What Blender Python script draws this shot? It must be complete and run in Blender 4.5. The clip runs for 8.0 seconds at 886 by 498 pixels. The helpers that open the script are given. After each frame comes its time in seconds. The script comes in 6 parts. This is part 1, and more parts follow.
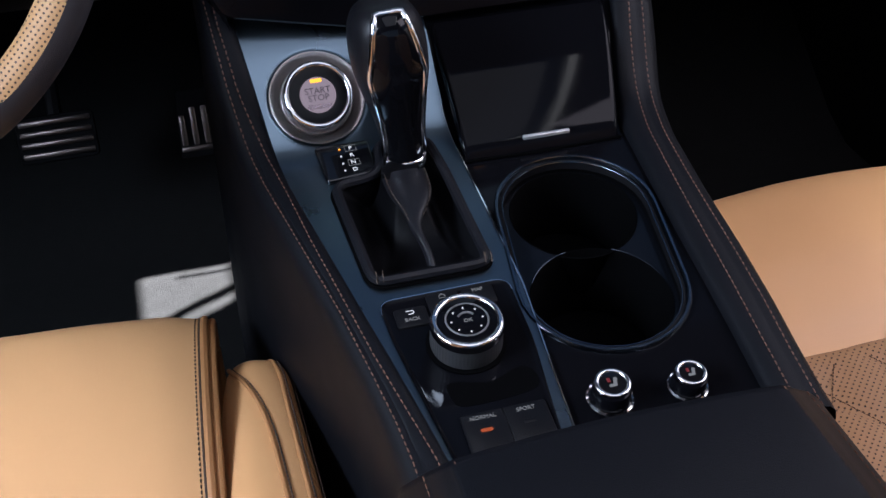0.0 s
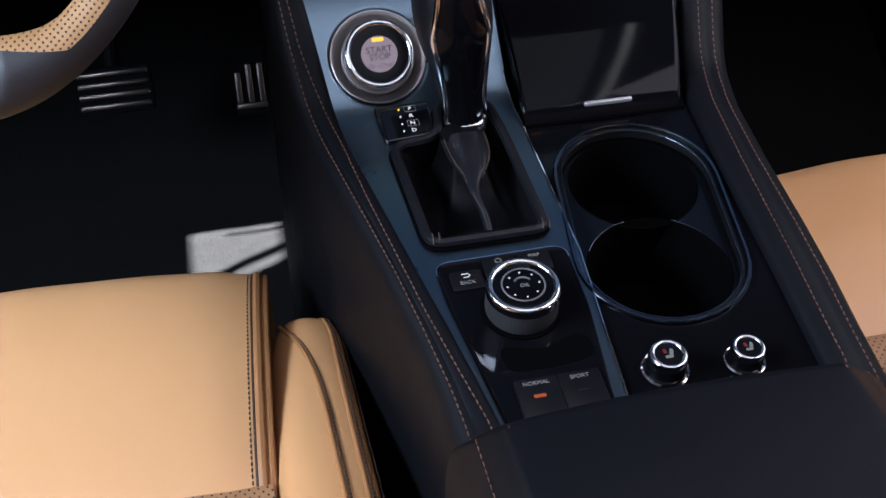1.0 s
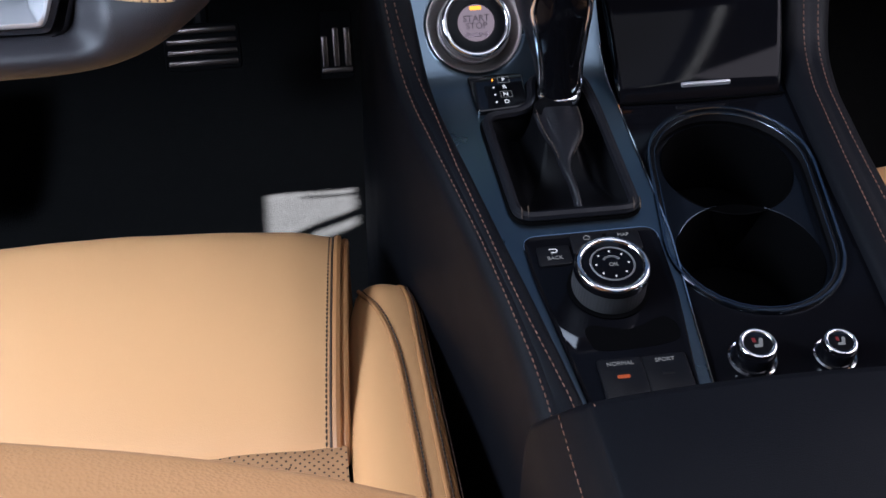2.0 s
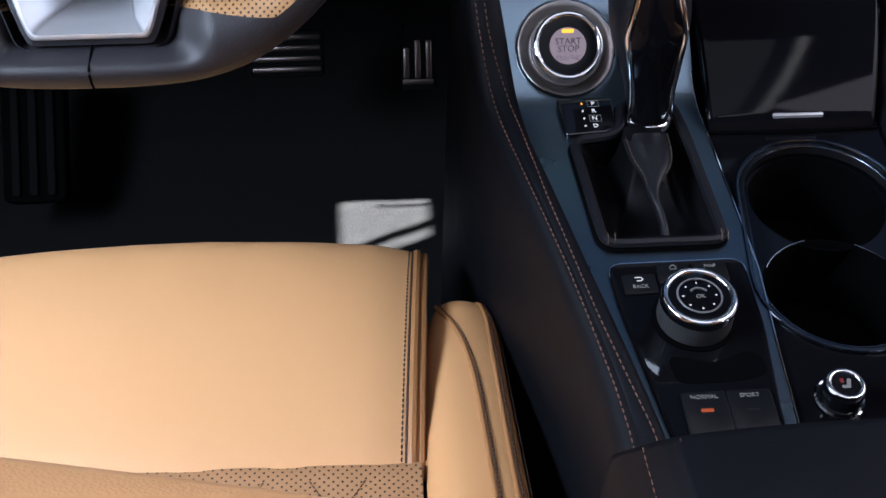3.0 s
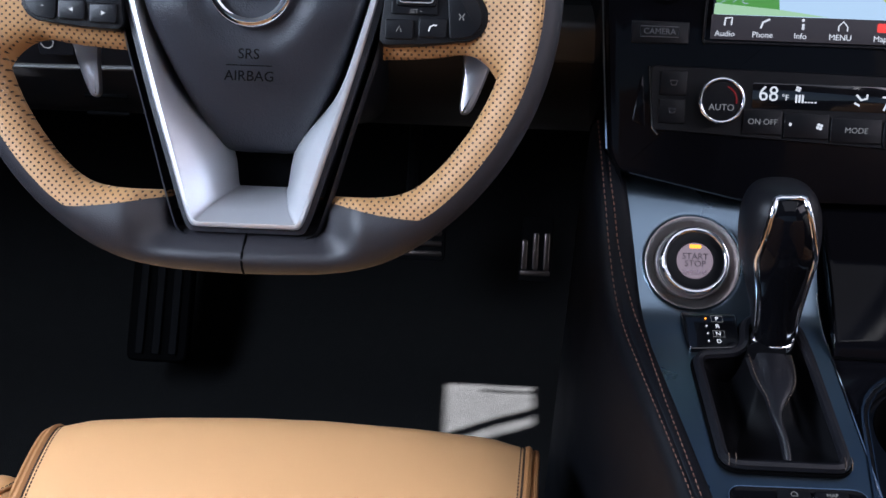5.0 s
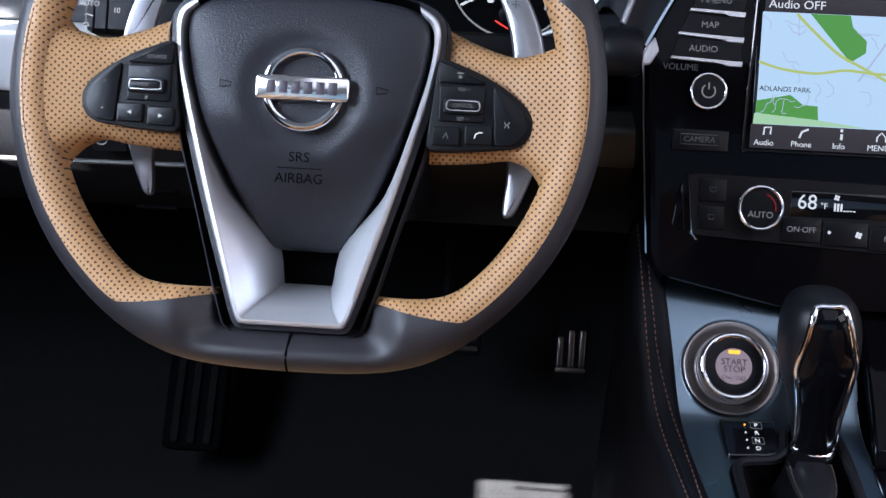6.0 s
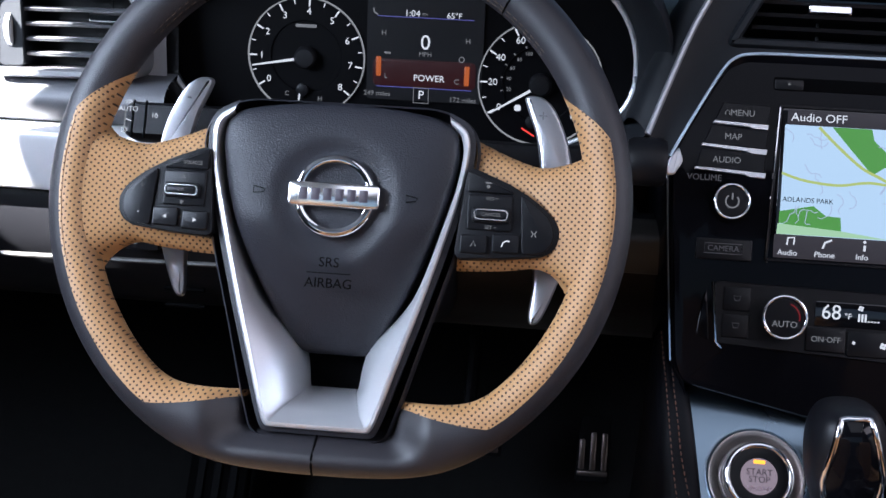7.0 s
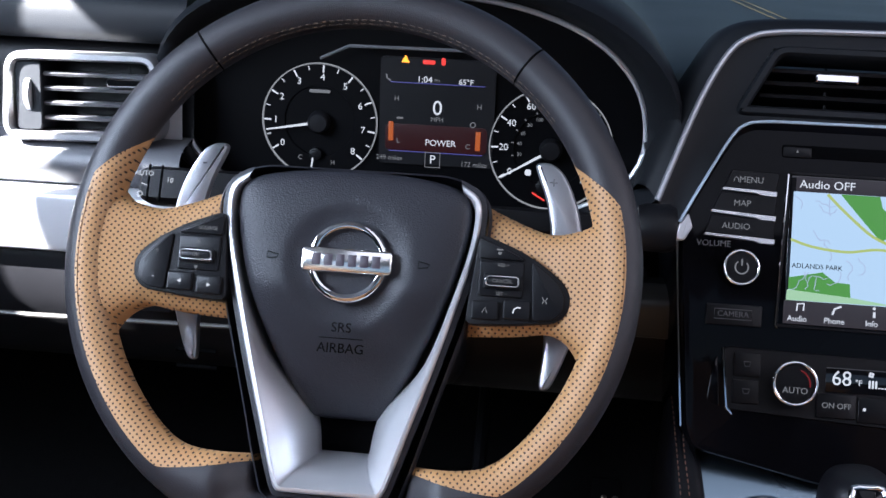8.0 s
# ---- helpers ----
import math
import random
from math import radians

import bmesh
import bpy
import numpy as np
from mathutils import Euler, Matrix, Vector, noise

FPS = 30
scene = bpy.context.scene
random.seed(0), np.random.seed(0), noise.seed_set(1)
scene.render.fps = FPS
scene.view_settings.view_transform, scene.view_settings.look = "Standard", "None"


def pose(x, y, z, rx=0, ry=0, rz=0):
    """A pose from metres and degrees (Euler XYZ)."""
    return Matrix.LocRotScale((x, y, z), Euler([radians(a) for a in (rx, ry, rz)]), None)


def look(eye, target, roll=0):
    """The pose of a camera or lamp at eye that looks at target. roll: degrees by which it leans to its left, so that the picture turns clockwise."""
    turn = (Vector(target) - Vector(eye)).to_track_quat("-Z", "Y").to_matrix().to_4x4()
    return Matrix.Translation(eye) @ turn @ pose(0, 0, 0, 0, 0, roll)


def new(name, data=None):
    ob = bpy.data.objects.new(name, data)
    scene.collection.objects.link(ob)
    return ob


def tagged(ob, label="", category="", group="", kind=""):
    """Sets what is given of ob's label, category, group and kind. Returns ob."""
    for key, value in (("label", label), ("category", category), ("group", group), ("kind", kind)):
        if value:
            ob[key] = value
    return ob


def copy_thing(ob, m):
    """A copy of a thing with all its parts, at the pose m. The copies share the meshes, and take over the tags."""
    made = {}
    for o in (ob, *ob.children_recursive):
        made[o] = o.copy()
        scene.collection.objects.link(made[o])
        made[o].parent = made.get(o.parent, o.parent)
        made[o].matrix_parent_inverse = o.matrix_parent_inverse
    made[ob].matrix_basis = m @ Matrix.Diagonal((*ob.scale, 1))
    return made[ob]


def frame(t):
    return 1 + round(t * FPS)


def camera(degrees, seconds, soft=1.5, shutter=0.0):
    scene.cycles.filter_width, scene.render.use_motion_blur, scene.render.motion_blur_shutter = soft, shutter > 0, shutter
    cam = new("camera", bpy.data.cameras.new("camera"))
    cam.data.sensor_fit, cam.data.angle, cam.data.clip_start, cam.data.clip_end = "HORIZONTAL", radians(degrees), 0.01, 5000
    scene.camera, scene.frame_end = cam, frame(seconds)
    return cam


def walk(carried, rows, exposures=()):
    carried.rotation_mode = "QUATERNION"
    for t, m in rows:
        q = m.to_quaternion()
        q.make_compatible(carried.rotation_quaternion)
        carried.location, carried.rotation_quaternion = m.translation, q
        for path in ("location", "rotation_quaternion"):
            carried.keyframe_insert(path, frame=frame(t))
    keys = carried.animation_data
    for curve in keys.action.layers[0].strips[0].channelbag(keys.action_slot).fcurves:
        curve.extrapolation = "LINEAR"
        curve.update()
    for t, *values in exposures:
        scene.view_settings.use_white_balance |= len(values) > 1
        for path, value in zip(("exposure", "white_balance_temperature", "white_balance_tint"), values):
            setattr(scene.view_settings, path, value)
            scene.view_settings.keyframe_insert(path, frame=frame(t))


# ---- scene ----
cam = camera(42.73, 8.0)
PATH = [
    (0, 0.1964, -0.6546, 0.8229, 54.92, 1.68, -15.28),
    (0.5, 0.1928, -0.6530, 0.8206, 54.25, 1.46, -14.06),
    (1, 0.1875, -0.6511, 0.8178, 53.43, 1.12, -12.29),
    (1.5, 0.1806, -0.6484, 0.8149, 52.85, 0.71, -10.27),
    (2, 0.1722, -0.6461, 0.8133, 52.23, 0.18, -7.74),
    (2.2, 0.1690, -0.6453, 0.8134, 52.04, -0.08, -6.69),
    (3.3, 0.1512, -0.6406, 0.8256, 53.30, -0.23, -2.82),
    (3.5, 0.1486, -0.6407, 0.8279, 54.06, -0.38, -2.05),
    (4, 0.1437, -0.6414, 0.8334, 56.20, -0.73, -0.62),
    (4.5, 0.1395, -0.6435, 0.8396, 58.56, -1.01, 0.89),
    (5, 0.1348, -0.6457, 0.8462, 61.10, -1.38, 2.55),
    (5.2, 0.1331, -0.6465, 0.8489, 61.98, -1.48, 2.97),
    (6.3, 0.1262, -0.6529, 0.8617, 66.88, -1.87, 4.96),
    (6.5, 0.1252, -0.6539, 0.8640, 67.85, -2.03, 5.27),
    (7, 0.1233, -0.6564, 0.8698, 70.07, -2.13, 5.68),
    (7.5, 0.1218, -0.6585, 0.8756, 71.59, -2.26, 5.99),
    (8, 0.1210, -0.6598, 0.8787, 72.77, -2.27, 6.15),
]
walk(cam, [(t, pose(*p)) for t, *p in PATH])

# ---- daylight: sky through the windows, one sun from the driver's side, and added fill lamps ----
world = bpy.data.worlds.new("sky")
scene.world = world
world.use_nodes = True
wn = world.node_tree.nodes
sky = wn.new("ShaderNodeTexSky")
sky.sky_type, sky.sun_disc = "NISHITA", False
SUN_DIR = Vector((0.75, 0.40, -0.62)).normalized()
sky.sun_elevation = math.asin(-SUN_DIR.z)
sky.sun_rotation = math.atan2(-SUN_DIR.x, -SUN_DIR.y)
wn["Background"].inputs["Strength"].default_value = 0.0029
world.node_tree.links.new(sky.outputs[0], wn["Background"].inputs[0])
sun = new("sun", bpy.data.lights.new("sun", "SUN"))
sun.data.energy, sun.data.angle, sun.data.color = 5.0, radians(0.5), (1.0, 0.96, 0.92)
sun.matrix_world = look((-4, -1, 4), Vector((-4, -1, 4)) + SUN_DIR)


def window_light(name, eye, target, w, h, watts, colour):
    """An added area lamp that stands in for sky light from outside."""
    ob = new(name, bpy.data.lights.new(name, "AREA"))
    ob.data.shape, ob.data.size, ob.data.size_y = "RECTANGLE", w, h
    ob.data.energy, ob.data.color = watts, colour
    ob.matrix_world = look(eye, target)
    return ob


# lamp added in an unseen roof opening, to brighten the trim's reflection
window_light("roof_fill", (0.39, -0.50, 1.26), (0.39, -0.499, 0), 0.64, 0.80, 0.047, (1.0, 0.95, 0.98))
# key lamp added inside the closed driver-side wall, in place of window light
window_light("driver_side_fill", (-0.72, -0.30, 1.03), (0.05, -0.05, 0.40), 0.9, 0.36, 0.95, (0.74, 0.84, 1.0))
# fill added to lift the passenger seat, tinted pink for its tone
window_light("passenger_side_fill", (1.08, -0.15, 1.02), (0.72, 0.12, 0.30), 0.9, 0.34, 0.13, (1.0, 0.90, 1.0))
scene.view_settings.exposure = 5.4
scene.view_settings.use_white_balance = True
scene.view_settings.white_balance_temperature = 6050


# ---- small builders ----
def node_mat(name, colour, rough=0.5, metal=0.0, spec=0.5, coat=0.0):
    m = bpy.data.materials.new(name)
    m.use_nodes = True
    b = m.node_tree.nodes["Principled BSDF"]
    b.inputs["Base Color"].default_value = (*colour, 1)
    b.inputs["Roughness"].default_value = rough
    b.inputs["Metallic"].default_value = metal
    b.inputs["Specular IOR Level"].default_value = spec
    b.inputs["Coat Weight"].default_value = coat
    b.inputs["Coat Roughness"].default_value = 0.05
    return m


def bsdf(m):
    return m.node_tree.nodes["Principled BSDF"]


def add(m, kind, **values):
    n = m.node_tree.nodes.new(kind)
    for k, v in values.items():
        n.inputs[k].default_value = v
    return n


def link(m, a, b):
    m.node_tree.links.new(a, b)


def grained(name, colour, rough=0.5, scale=900.0, bump=0.25, vary=0.12, metal=0.0, spec=0.5, wear=9.0, coat=0.0, rough_vary=0.12, stretch=(1, 1, 1), dist=0.0004):
    """Colour that drifts at two scales, roughness that drifts, and a fine grain."""
    m = node_mat(name, colour, rough, metal, spec, coat)
    b = bsdf(m)
    tc = add(m, "ShaderNodeTexCoord")
    mp = add(m, "ShaderNodeMapping", Scale=stretch)
    link(m, tc.outputs["Object"], mp.inputs["Vector"])
    big = add(m, "ShaderNodeTexNoise", Scale=wear, Detail=5.0)
    fine = add(m, "ShaderNodeTexVoronoi" if metal < 0.5 else "ShaderNodeTexNoise", Scale=scale)
    link(m, mp.outputs[0], fine.inputs["Vector"])
    link(m, tc.outputs["Object"], big.inputs["Vector"])
    ramp = add(m, "ShaderNodeMapRange")
    ramp.inputs["To Min"].default_value, ramp.inputs["To Max"].default_value = 1 - vary, 1 + vary
    link(m, big.outputs[0], ramp.inputs[0])
    mul = m.node_tree.nodes.new("ShaderNodeVectorMath")
    mul.operation = "SCALE"
    mul.inputs[0].default_value = colour
    link(m, ramp.outputs[0], mul.inputs["Scale"])
    link(m, mul.outputs[0], b.inputs["Base Color"])
    rr = add(m, "ShaderNodeMapRange")
    rr.inputs["To Min"].default_value, rr.inputs["To Max"].default_value = max(rough - rough_vary, 0.02), rough + rough_vary
    link(m, big.outputs[0], rr.inputs[0])
    link(m, rr.outputs[0], b.inputs["Roughness"])
    bp = add(m, "ShaderNodeBump", Strength=bump, Distance=dist)
    link(m, fine.outputs[0], bp.inputs["Height"])
    link(m, bp.outputs[0], b.inputs["Normal"])
    return m


def perforated(name, colour, pitch=0.0042, hole=0.16, axes="XY", dark=(0.03, 0.015, 0.008), rough=0.55):
    """Leather with staggered rows of small punched holes."""
    m = grained(name, colour, rough, 1100.0, 0.2, 0.1)
    b = bsdf(m)
    tc = add(m, "ShaderNodeTexCoord")
    mp = add(m, "ShaderNodeMapping", Scale=(1 / pitch,) * 3, Rotation=(0, 0, radians(45)))
    link(m, tc.outputs["Object"], mp.inputs["Vector"])
    sx = add(m, "ShaderNodeSeparateXYZ")
    link(m, mp.outputs[0], sx.inputs[0])
    d = []
    for ax in axes:
        fr_ = m.node_tree.nodes.new("ShaderNodeMath")
        fr_.operation = "FRACT"
        link(m, sx.outputs[ax], fr_.inputs[0])
        su = add(m, "ShaderNodeMath")
        su.operation = "SUBTRACT"
        su.inputs[1].default_value = 0.5
        link(m, fr_.outputs[0], su.inputs[0])
        po = m.node_tree.nodes.new("ShaderNodeMath")
        po.operation = "MULTIPLY"
        link(m, su.outputs[0], po.inputs[0])
        link(m, su.outputs[0], po.inputs[1])
        d.append(po)
    s = m.node_tree.nodes.new("ShaderNodeMath")
    s.operation = "ADD"
    link(m, d[0].outputs[0], s.inputs[0])
    link(m, d[1].outputs[0], s.inputs[1])
    mr = add(m, "ShaderNodeMapRange")
    mr.inputs["From Min"].default_value, mr.inputs["From Max"].default_value = (hole * 0.75) ** 2, (hole * 1.25) ** 2
    link(m, s.outputs[0], mr.inputs[0])
    mix = m.node_tree.nodes.new("ShaderNodeMix")
    mix.data_type = "RGBA"
    mix.inputs["A"].default_value = (*dark, 1)
    old = b.inputs["Base Color"].links[0].from_socket
    link(m, mr.outputs[0], mix.inputs["Factor"])
    link(m, old, mix.inputs["B"])
    link(m, mix.outputs["Result"], b.inputs["Base Color"])
    bump = b.inputs["Normal"].links[0].from_node
    b2 = add(m, "ShaderNodeBump", Strength=0.8, Distance=0.0008)
    link(m, mr.outputs[0], b2.inputs["Height"])
    link(m, bump.outputs[0], b2.inputs["Normal"])
    link(m, b2.outputs[0], b.inputs["Normal"])
    return m


def glow(name, colour, strength):
    m = node_mat(name, (0.01, 0.01, 0.01), 0.4)
    b = bsdf(m)
    b.inputs["Emission Color"].default_value = (*colour, 1)
    b.inputs["Emission Strength"].default_value = strength * 0.027
    b.inputs["Specular IOR Level"].default_value = 0.12
    return m


def axes_at(o, right, up):
    """A frame with x to the right, y up along the surface and z out of it."""
    r, u = Vector(right).normalized(), Vector(up).normalized()
    n = r.cross(u)
    m = Matrix((r, u, n)).transposed().to_4x4()
    m.translation = Vector(o)
    return m


def thing(name, m, label, category, group="", kind=""):
    ob = new(name)
    ob.empty_display_size = 0.02
    ob.matrix_world = m
    return tagged(ob, label, category, group, kind)


def part(name, bm, material, parent=None, label="", m=None, angle=40, flat=False):
    """Links a bmesh as one mesh under a thing or a part."""
    bmesh.ops.recalc_face_normals(bm, faces=bm.faces)
    me = bpy.data.meshes.new(name)
    bm.to_mesh(me)
    bm.free()
    me.materials.append(material)
    if not flat:
        me.shade_smooth()
        me.set_sharp_from_angle(angle=radians(angle))
    ob = new(name, me)
    if parent:
        ob.parent = parent
    if m is not None:
        ob.matrix_basis = m
    return tagged(ob, label)


def spline(pts, n=8, closed=True):
    """A smooth line through a few points (Catmull-Rom)."""
    pts = [Vector(p) for p in pts]
    out, k = [], len(pts)
    for i in range(k if closed else k - 1):
        if closed:
            p0, p1, p2, p3 = pts[i - 1], pts[i], pts[(i + 1) % k], pts[(i + 2) % k]
        else:
            p0, p1, p2, p3 = pts[max(i - 1, 0)], pts[i], pts[i + 1], pts[min(i + 2, k - 1)]
        for j in range(n):
            t = j / n
            out.append(0.5 * (2 * p1 + (p2 - p0) * t + (2 * p0 - 5 * p1 + 4 * p2 - p3) * t * t + (3 * p1 - p0 - 3 * p2 + p3) * t ** 3))
    if not closed:
        out.append(pts[-1])
    return out


def rounded(pts, r, n=5):
    """A closed outline of straight sides with rounded corners."""
    out, k = [], len(pts)
    for i in range(k):
        a, b, c = (Vector(pts[j % k]).to_2d() for j in (i - 1, i, i + 1))
        u, v = (a - b), (c - b)
        rr = min(r, u.length * 0.49, v.length * 0.49)
        p, q = b + u.normalized() * rr, b + v.normalized() * rr
        for j in range(n + 1):
            t = j / n
            out.append((1 - t) ** 2 * p + 2 * t * (1 - t) * b + t * t * q)
    return out


def box2(w, h, r, n=4, cx=0, cy=0):
    return rounded([(cx - w / 2, cy - h / 2), (cx + w / 2, cy - h / 2), (cx + w / 2, cy + h / 2), (cx - w / 2, cy + h / 2)], r, n)


def circle(r, n=48, cx=0, cy=0):
    return [Vector((cx + r * math.cos(2 * math.pi * i / n), cy + r * math.sin(2 * math.pi * i / n))) for i in range(n)]


def inset(outline, d):
    """The outline moved inwards by d."""
    k = len(outline)
    area = sum(outline[i].x * outline[(i + 1) % k].y - outline[(i + 1) % k].x * outline[i].y for i in range(k))
    s = 1 if area > 0 else -1
    out = []
    for i in range(k):
        t = outline[(i + 1) % k] - outline[i - 1]
        nrm = Vector((-t.y, t.x)) * s
        out.append(outline[i] + (nrm.normalized() * d if nrm.length > 1e-9 else Vector((0, 0))))
    return out


def loft(bm, rings, closed=True, cap0=False, cap1=False, loop=False):
    """Skins rings of equal length. closed: each ring is a loop; loop: the last ring joins the first."""
    vs = [[bm.verts.new(p) for p in ring] for ring in rings]
    k = len(vs[0])
    for a in range(len(vs) if loop else len(vs) - 1):
        r0, r1 = vs[a], vs[(a + 1) % len(vs)]
        for i in range(k if closed else k - 1):
            j = (i + 1) % k
            bm.faces.new((r0[i], r0[j], r1[j], r1[i]))
    if cap0:
        bm.faces.new(vs[0][::-1])
    if cap1:
        bm.faces.new(vs[-1])
    return vs


def pillow(outline, prof, bm=None, top=None, cap=True, cap0=True):
    """A solid from an outline: prof holds (inset, height) pairs from the base up; top(x, y) adds a height."""
    bm = bm or bmesh.new()
    ol = [Vector(p).to_2d() for p in outline]
    rings = []
    for d, h in prof:
        rg = inset(ol, d) if d else ol
        rings.append([(p.x, p.y, h + (top(p.x, p.y) if top else 0)) for p in rg])
    loft(bm, rings, True, cap0, cap)
    return bm


def dome(outline, prof, bm=None, top=None):
    """As pillow, with rings scaled towards the middle, for softly domed covers; the last ring closes on one point."""
    bm = bm or bmesh.new()
    ol = [Vector(p).to_2d() for p in outline]
    c = sum(ol, Vector((0, 0))) / len(ol)
    rings = [[(*(c + (p - c) * s), h + (top(*(c + (p - c) * s)) if top else 0)) for p in ol] for s, h in prof]
    vs = loft(bm, rings, True, True, False)
    mid = bm.verts.new((c.x, c.y, prof[-1][1] + (top(c.x, c.y) if top else 0)))
    for i in range(len(ol)):
        bm.faces.new((vs[-1][i], vs[-1][(i + 1) % len(ol)], mid))
    return bm


def chip(w, h, t, r=0.001, soft=0.0006, n=3, cx=0, cy=0, z=0):
    """A small rounded key or plate."""
    return pillow(box2(w, h, r, n, cx, cy), [(0, z), (0, z + t - soft), (soft * 0.4, z + t - soft * 0.3), (soft, z + t)])


def lathe(prof, n=48, bm=None, cx=0, cy=0, cap=True):
    bm = bm or bmesh.new()
    rings = [[(cx + r * math.cos(2 * math.pi * i / n), cy + r * math.sin(2 * math.pi * i / n), z) for i in range(n)] for r, z in prof]
    loft(bm, rings, True, cap, cap)
    return bm


def tube(path, r, n=8, closed=False, bm=None, flat=1.0):
    """A round bar along a path."""
    bm = bm or bmesh.new()
    pts = [Vector(p).to_3d() for p in path]
    rings, k = [], len(pts)
    up = Vector((0.013, 0.021, 1))
    for i, p in enumerate(pts):
        t = (pts[(i + 1) % k] - pts[i - 1]) if closed else (pts[min(i + 1, k - 1)] - pts[max(i - 1, 0)])
        t.normalize()
        a = t.cross(up)
        a = a.normalized() if a.length > 1e-4 else Vector((1, 0, 0))
        b = a.cross(t)
        rings.append([p + a * (r * math.cos(q)) + b * (r * flat * math.sin(q)) for q in (2 * math.pi * j / n for j in range(n))])
    loft(bm, rings, True, not closed, not closed, closed)
    return bm


def band(outer, inner, h0, h1, bm=None, lip=0.0006):
    """A flat frame between two outlines of equal count."""
    bm = bm or bmesh.new()
    o, i = [Vector(p).to_2d() for p in outer], [Vector(p).to_2d() for p in inner]
    mid = [a.lerp(b, 0.25) for a, b in zip(o, i)], [a.lerp(b, 0.75) for a, b in zip(o, i)]
    rings = [[(*p, z) for p in rg] for rg, z in ((o, h0), (o, h1 - lip), (mid[0], h1), (mid[1], h1), (i, h1 - lip), (i, h0))]
    loft(bm, rings, True, False, False, True)
    return bm


def even(path, step):
    """Points at even steps along a path, with the way at each."""
    pts = [Vector(p).to_3d() for p in path]
    out, left = [], step / 2
    for a, b in zip(pts, pts[1:]):
        d = (b - a).length
        while left <= d and d > 0:
            out.append((a.lerp(b, left / d), (b - a) / d))
            left += step
        left -= d
    return out


def stitches(path, step=0.0045, length=0.0032, r=0.00045):
    """A row of sewn stitches, as short threads that dip into the surface at both ends."""
    bm = bmesh.new()
    for p, t in even(path, step):
        a = t.cross(Vector((0, 0, 1)))
        a = a.normalized() * r if a.length > 1e-4 else Vector((r, 0, 0))
        b = a.cross(t).normalized() * r
        rings = [[p + t * (length * f) + (a * math.cos(q) + b * math.sin(q)) * s - b * (0.0 if s > 0.5 else 0.6) for q in (0, 1.57, 3.14, 4.71)] for f, s in ((-0.5, 0.4), (-0.25, 1), (0.25, 1), (0.5, 0.4))]
        loft(bm, rings, True, True, True)
    return bm


def letters(name, words, size, material, parent, m, label="", squeeze=1.0, thick=0.0002):
    """Raised lettering in the built-in typeface, middle at the origin of m."""
    cu = bpy.data.curves.new(name, "FONT")
    cu.body, cu.size, cu.align_x, cu.align_y, cu.extrude = words, size, "CENTER", "CENTER", thick
    cu.resolution_u = 3
    tmp = bpy.data.objects.new("tmp", cu)
    scene.collection.objects.link(tmp)
    me = bpy.data.meshes.new_from_object(tmp.evaluated_get(bpy.context.evaluated_depsgraph_get()))
    bpy.data.objects.remove(tmp)
    bpy.data.curves.remove(cu)
    me.name = name
    me.materials.clear()
    me.materials.append(material)
    ob = new(name, me)
    ob.parent = parent
    ob.matrix_basis = m @ Matrix.Diagonal((squeeze, 1, 1, 1))
    return tagged(ob, label)


def at(x, y, z=0.0, rz=0.0):
    return pose(x, y, z, 0, 0, rz)


def mirrored(pts):
    return [(-x, y) for x, y in pts][::-1]


def ring(r1, r0, h, z0=0.0, n=64):
    """A ring with a rounded top between two radii."""
    m_, w = (r1 + r0) / 2, (r1 - r0) / 2
    prof = [(r1, z0)] + [(m_ + w * math.cos(q), z0 + h - w + w * math.sin(q)) for q in (math.pi * i / 10 for i in range(11))] + [(r0, z0)]
    return lathe(prof, n, cap=False)


def within(p, poly):
    """Whether a point lies inside an outline."""
    odd = False
    for a, b in zip(poly, [*poly[1:], poly[0]]):
        if (a.y > p.y) != (b.y > p.y) and p.x < (b.x - a.x) * (p.y - a.y) / (b.y - a.y) + a.x:
            odd = not odd
    return odd

# ---- materials ----
TAN = (0.62, 0.335, 0.148)
m_black_leather = grained("black_leather", (0.006, 0.006, 0.008), 0.42, 1500, 0.2, 0.2, spec=0.22)
m_rim_leather = grained("rim_leather", (0.019, 0.0175, 0.0205), 0.46, 1500, 0.3, 0.18, spec=0.38)
m_pad_leather = grained("console_leather", (0.0032, 0.0035, 0.0052), 0.55, 1500, 0.25, 0.2, spec=0.14)
m_tan = grained("tan_leather", TAN, 0.48, 1300, 0.18, 0.06, wear=6)
m_tan_side = grained("tan_leather_bolster", (0.59, 0.305, 0.128), 0.50, 1300, 0.2, 0.06, wear=6)
m_tan_pipe = grained("tan_leather_piping", (0.36, 0.165, 0.062), 0.5, 1300, 0.2, 0.08, wear=12)
# wheel leather: the seat tan darkened to stand in for weaker light there
m_tan_holes_dimmed = perforated("perforated_tan_dimmed", (0.365, 0.196, 0.080), 0.0030, 0.20, dark=(0.022, 0.010, 0.006))
m_seat_holes = perforated("perforated_seat_leather", (0.38, 0.20, 0.092), 0.0040, 0.17, dark=(0.035, 0.016, 0.008))
m_thread_pale = grained("pale_thread", (0.06, 0.038, 0.024), 0.7, 2000, 0.3)
m_thread_yellow = grained("yellow_thread", (0.34, 0.27, 0.13), 0.7, 2000, 0.3)
m_thread_tan = grained("orange_thread", (0.11, 0.045, 0.024), 0.7, 2000, 0.3)
m_thread_dark = grained("brown_thread", (0.035, 0.014, 0.006), 0.7, 2000, 0.3)
m_piano = grained("piano_black", (0.003, 0.003, 0.004), 0.06, 400, 0.01, 0.1, spec=0.07, rough_vary=0.03)
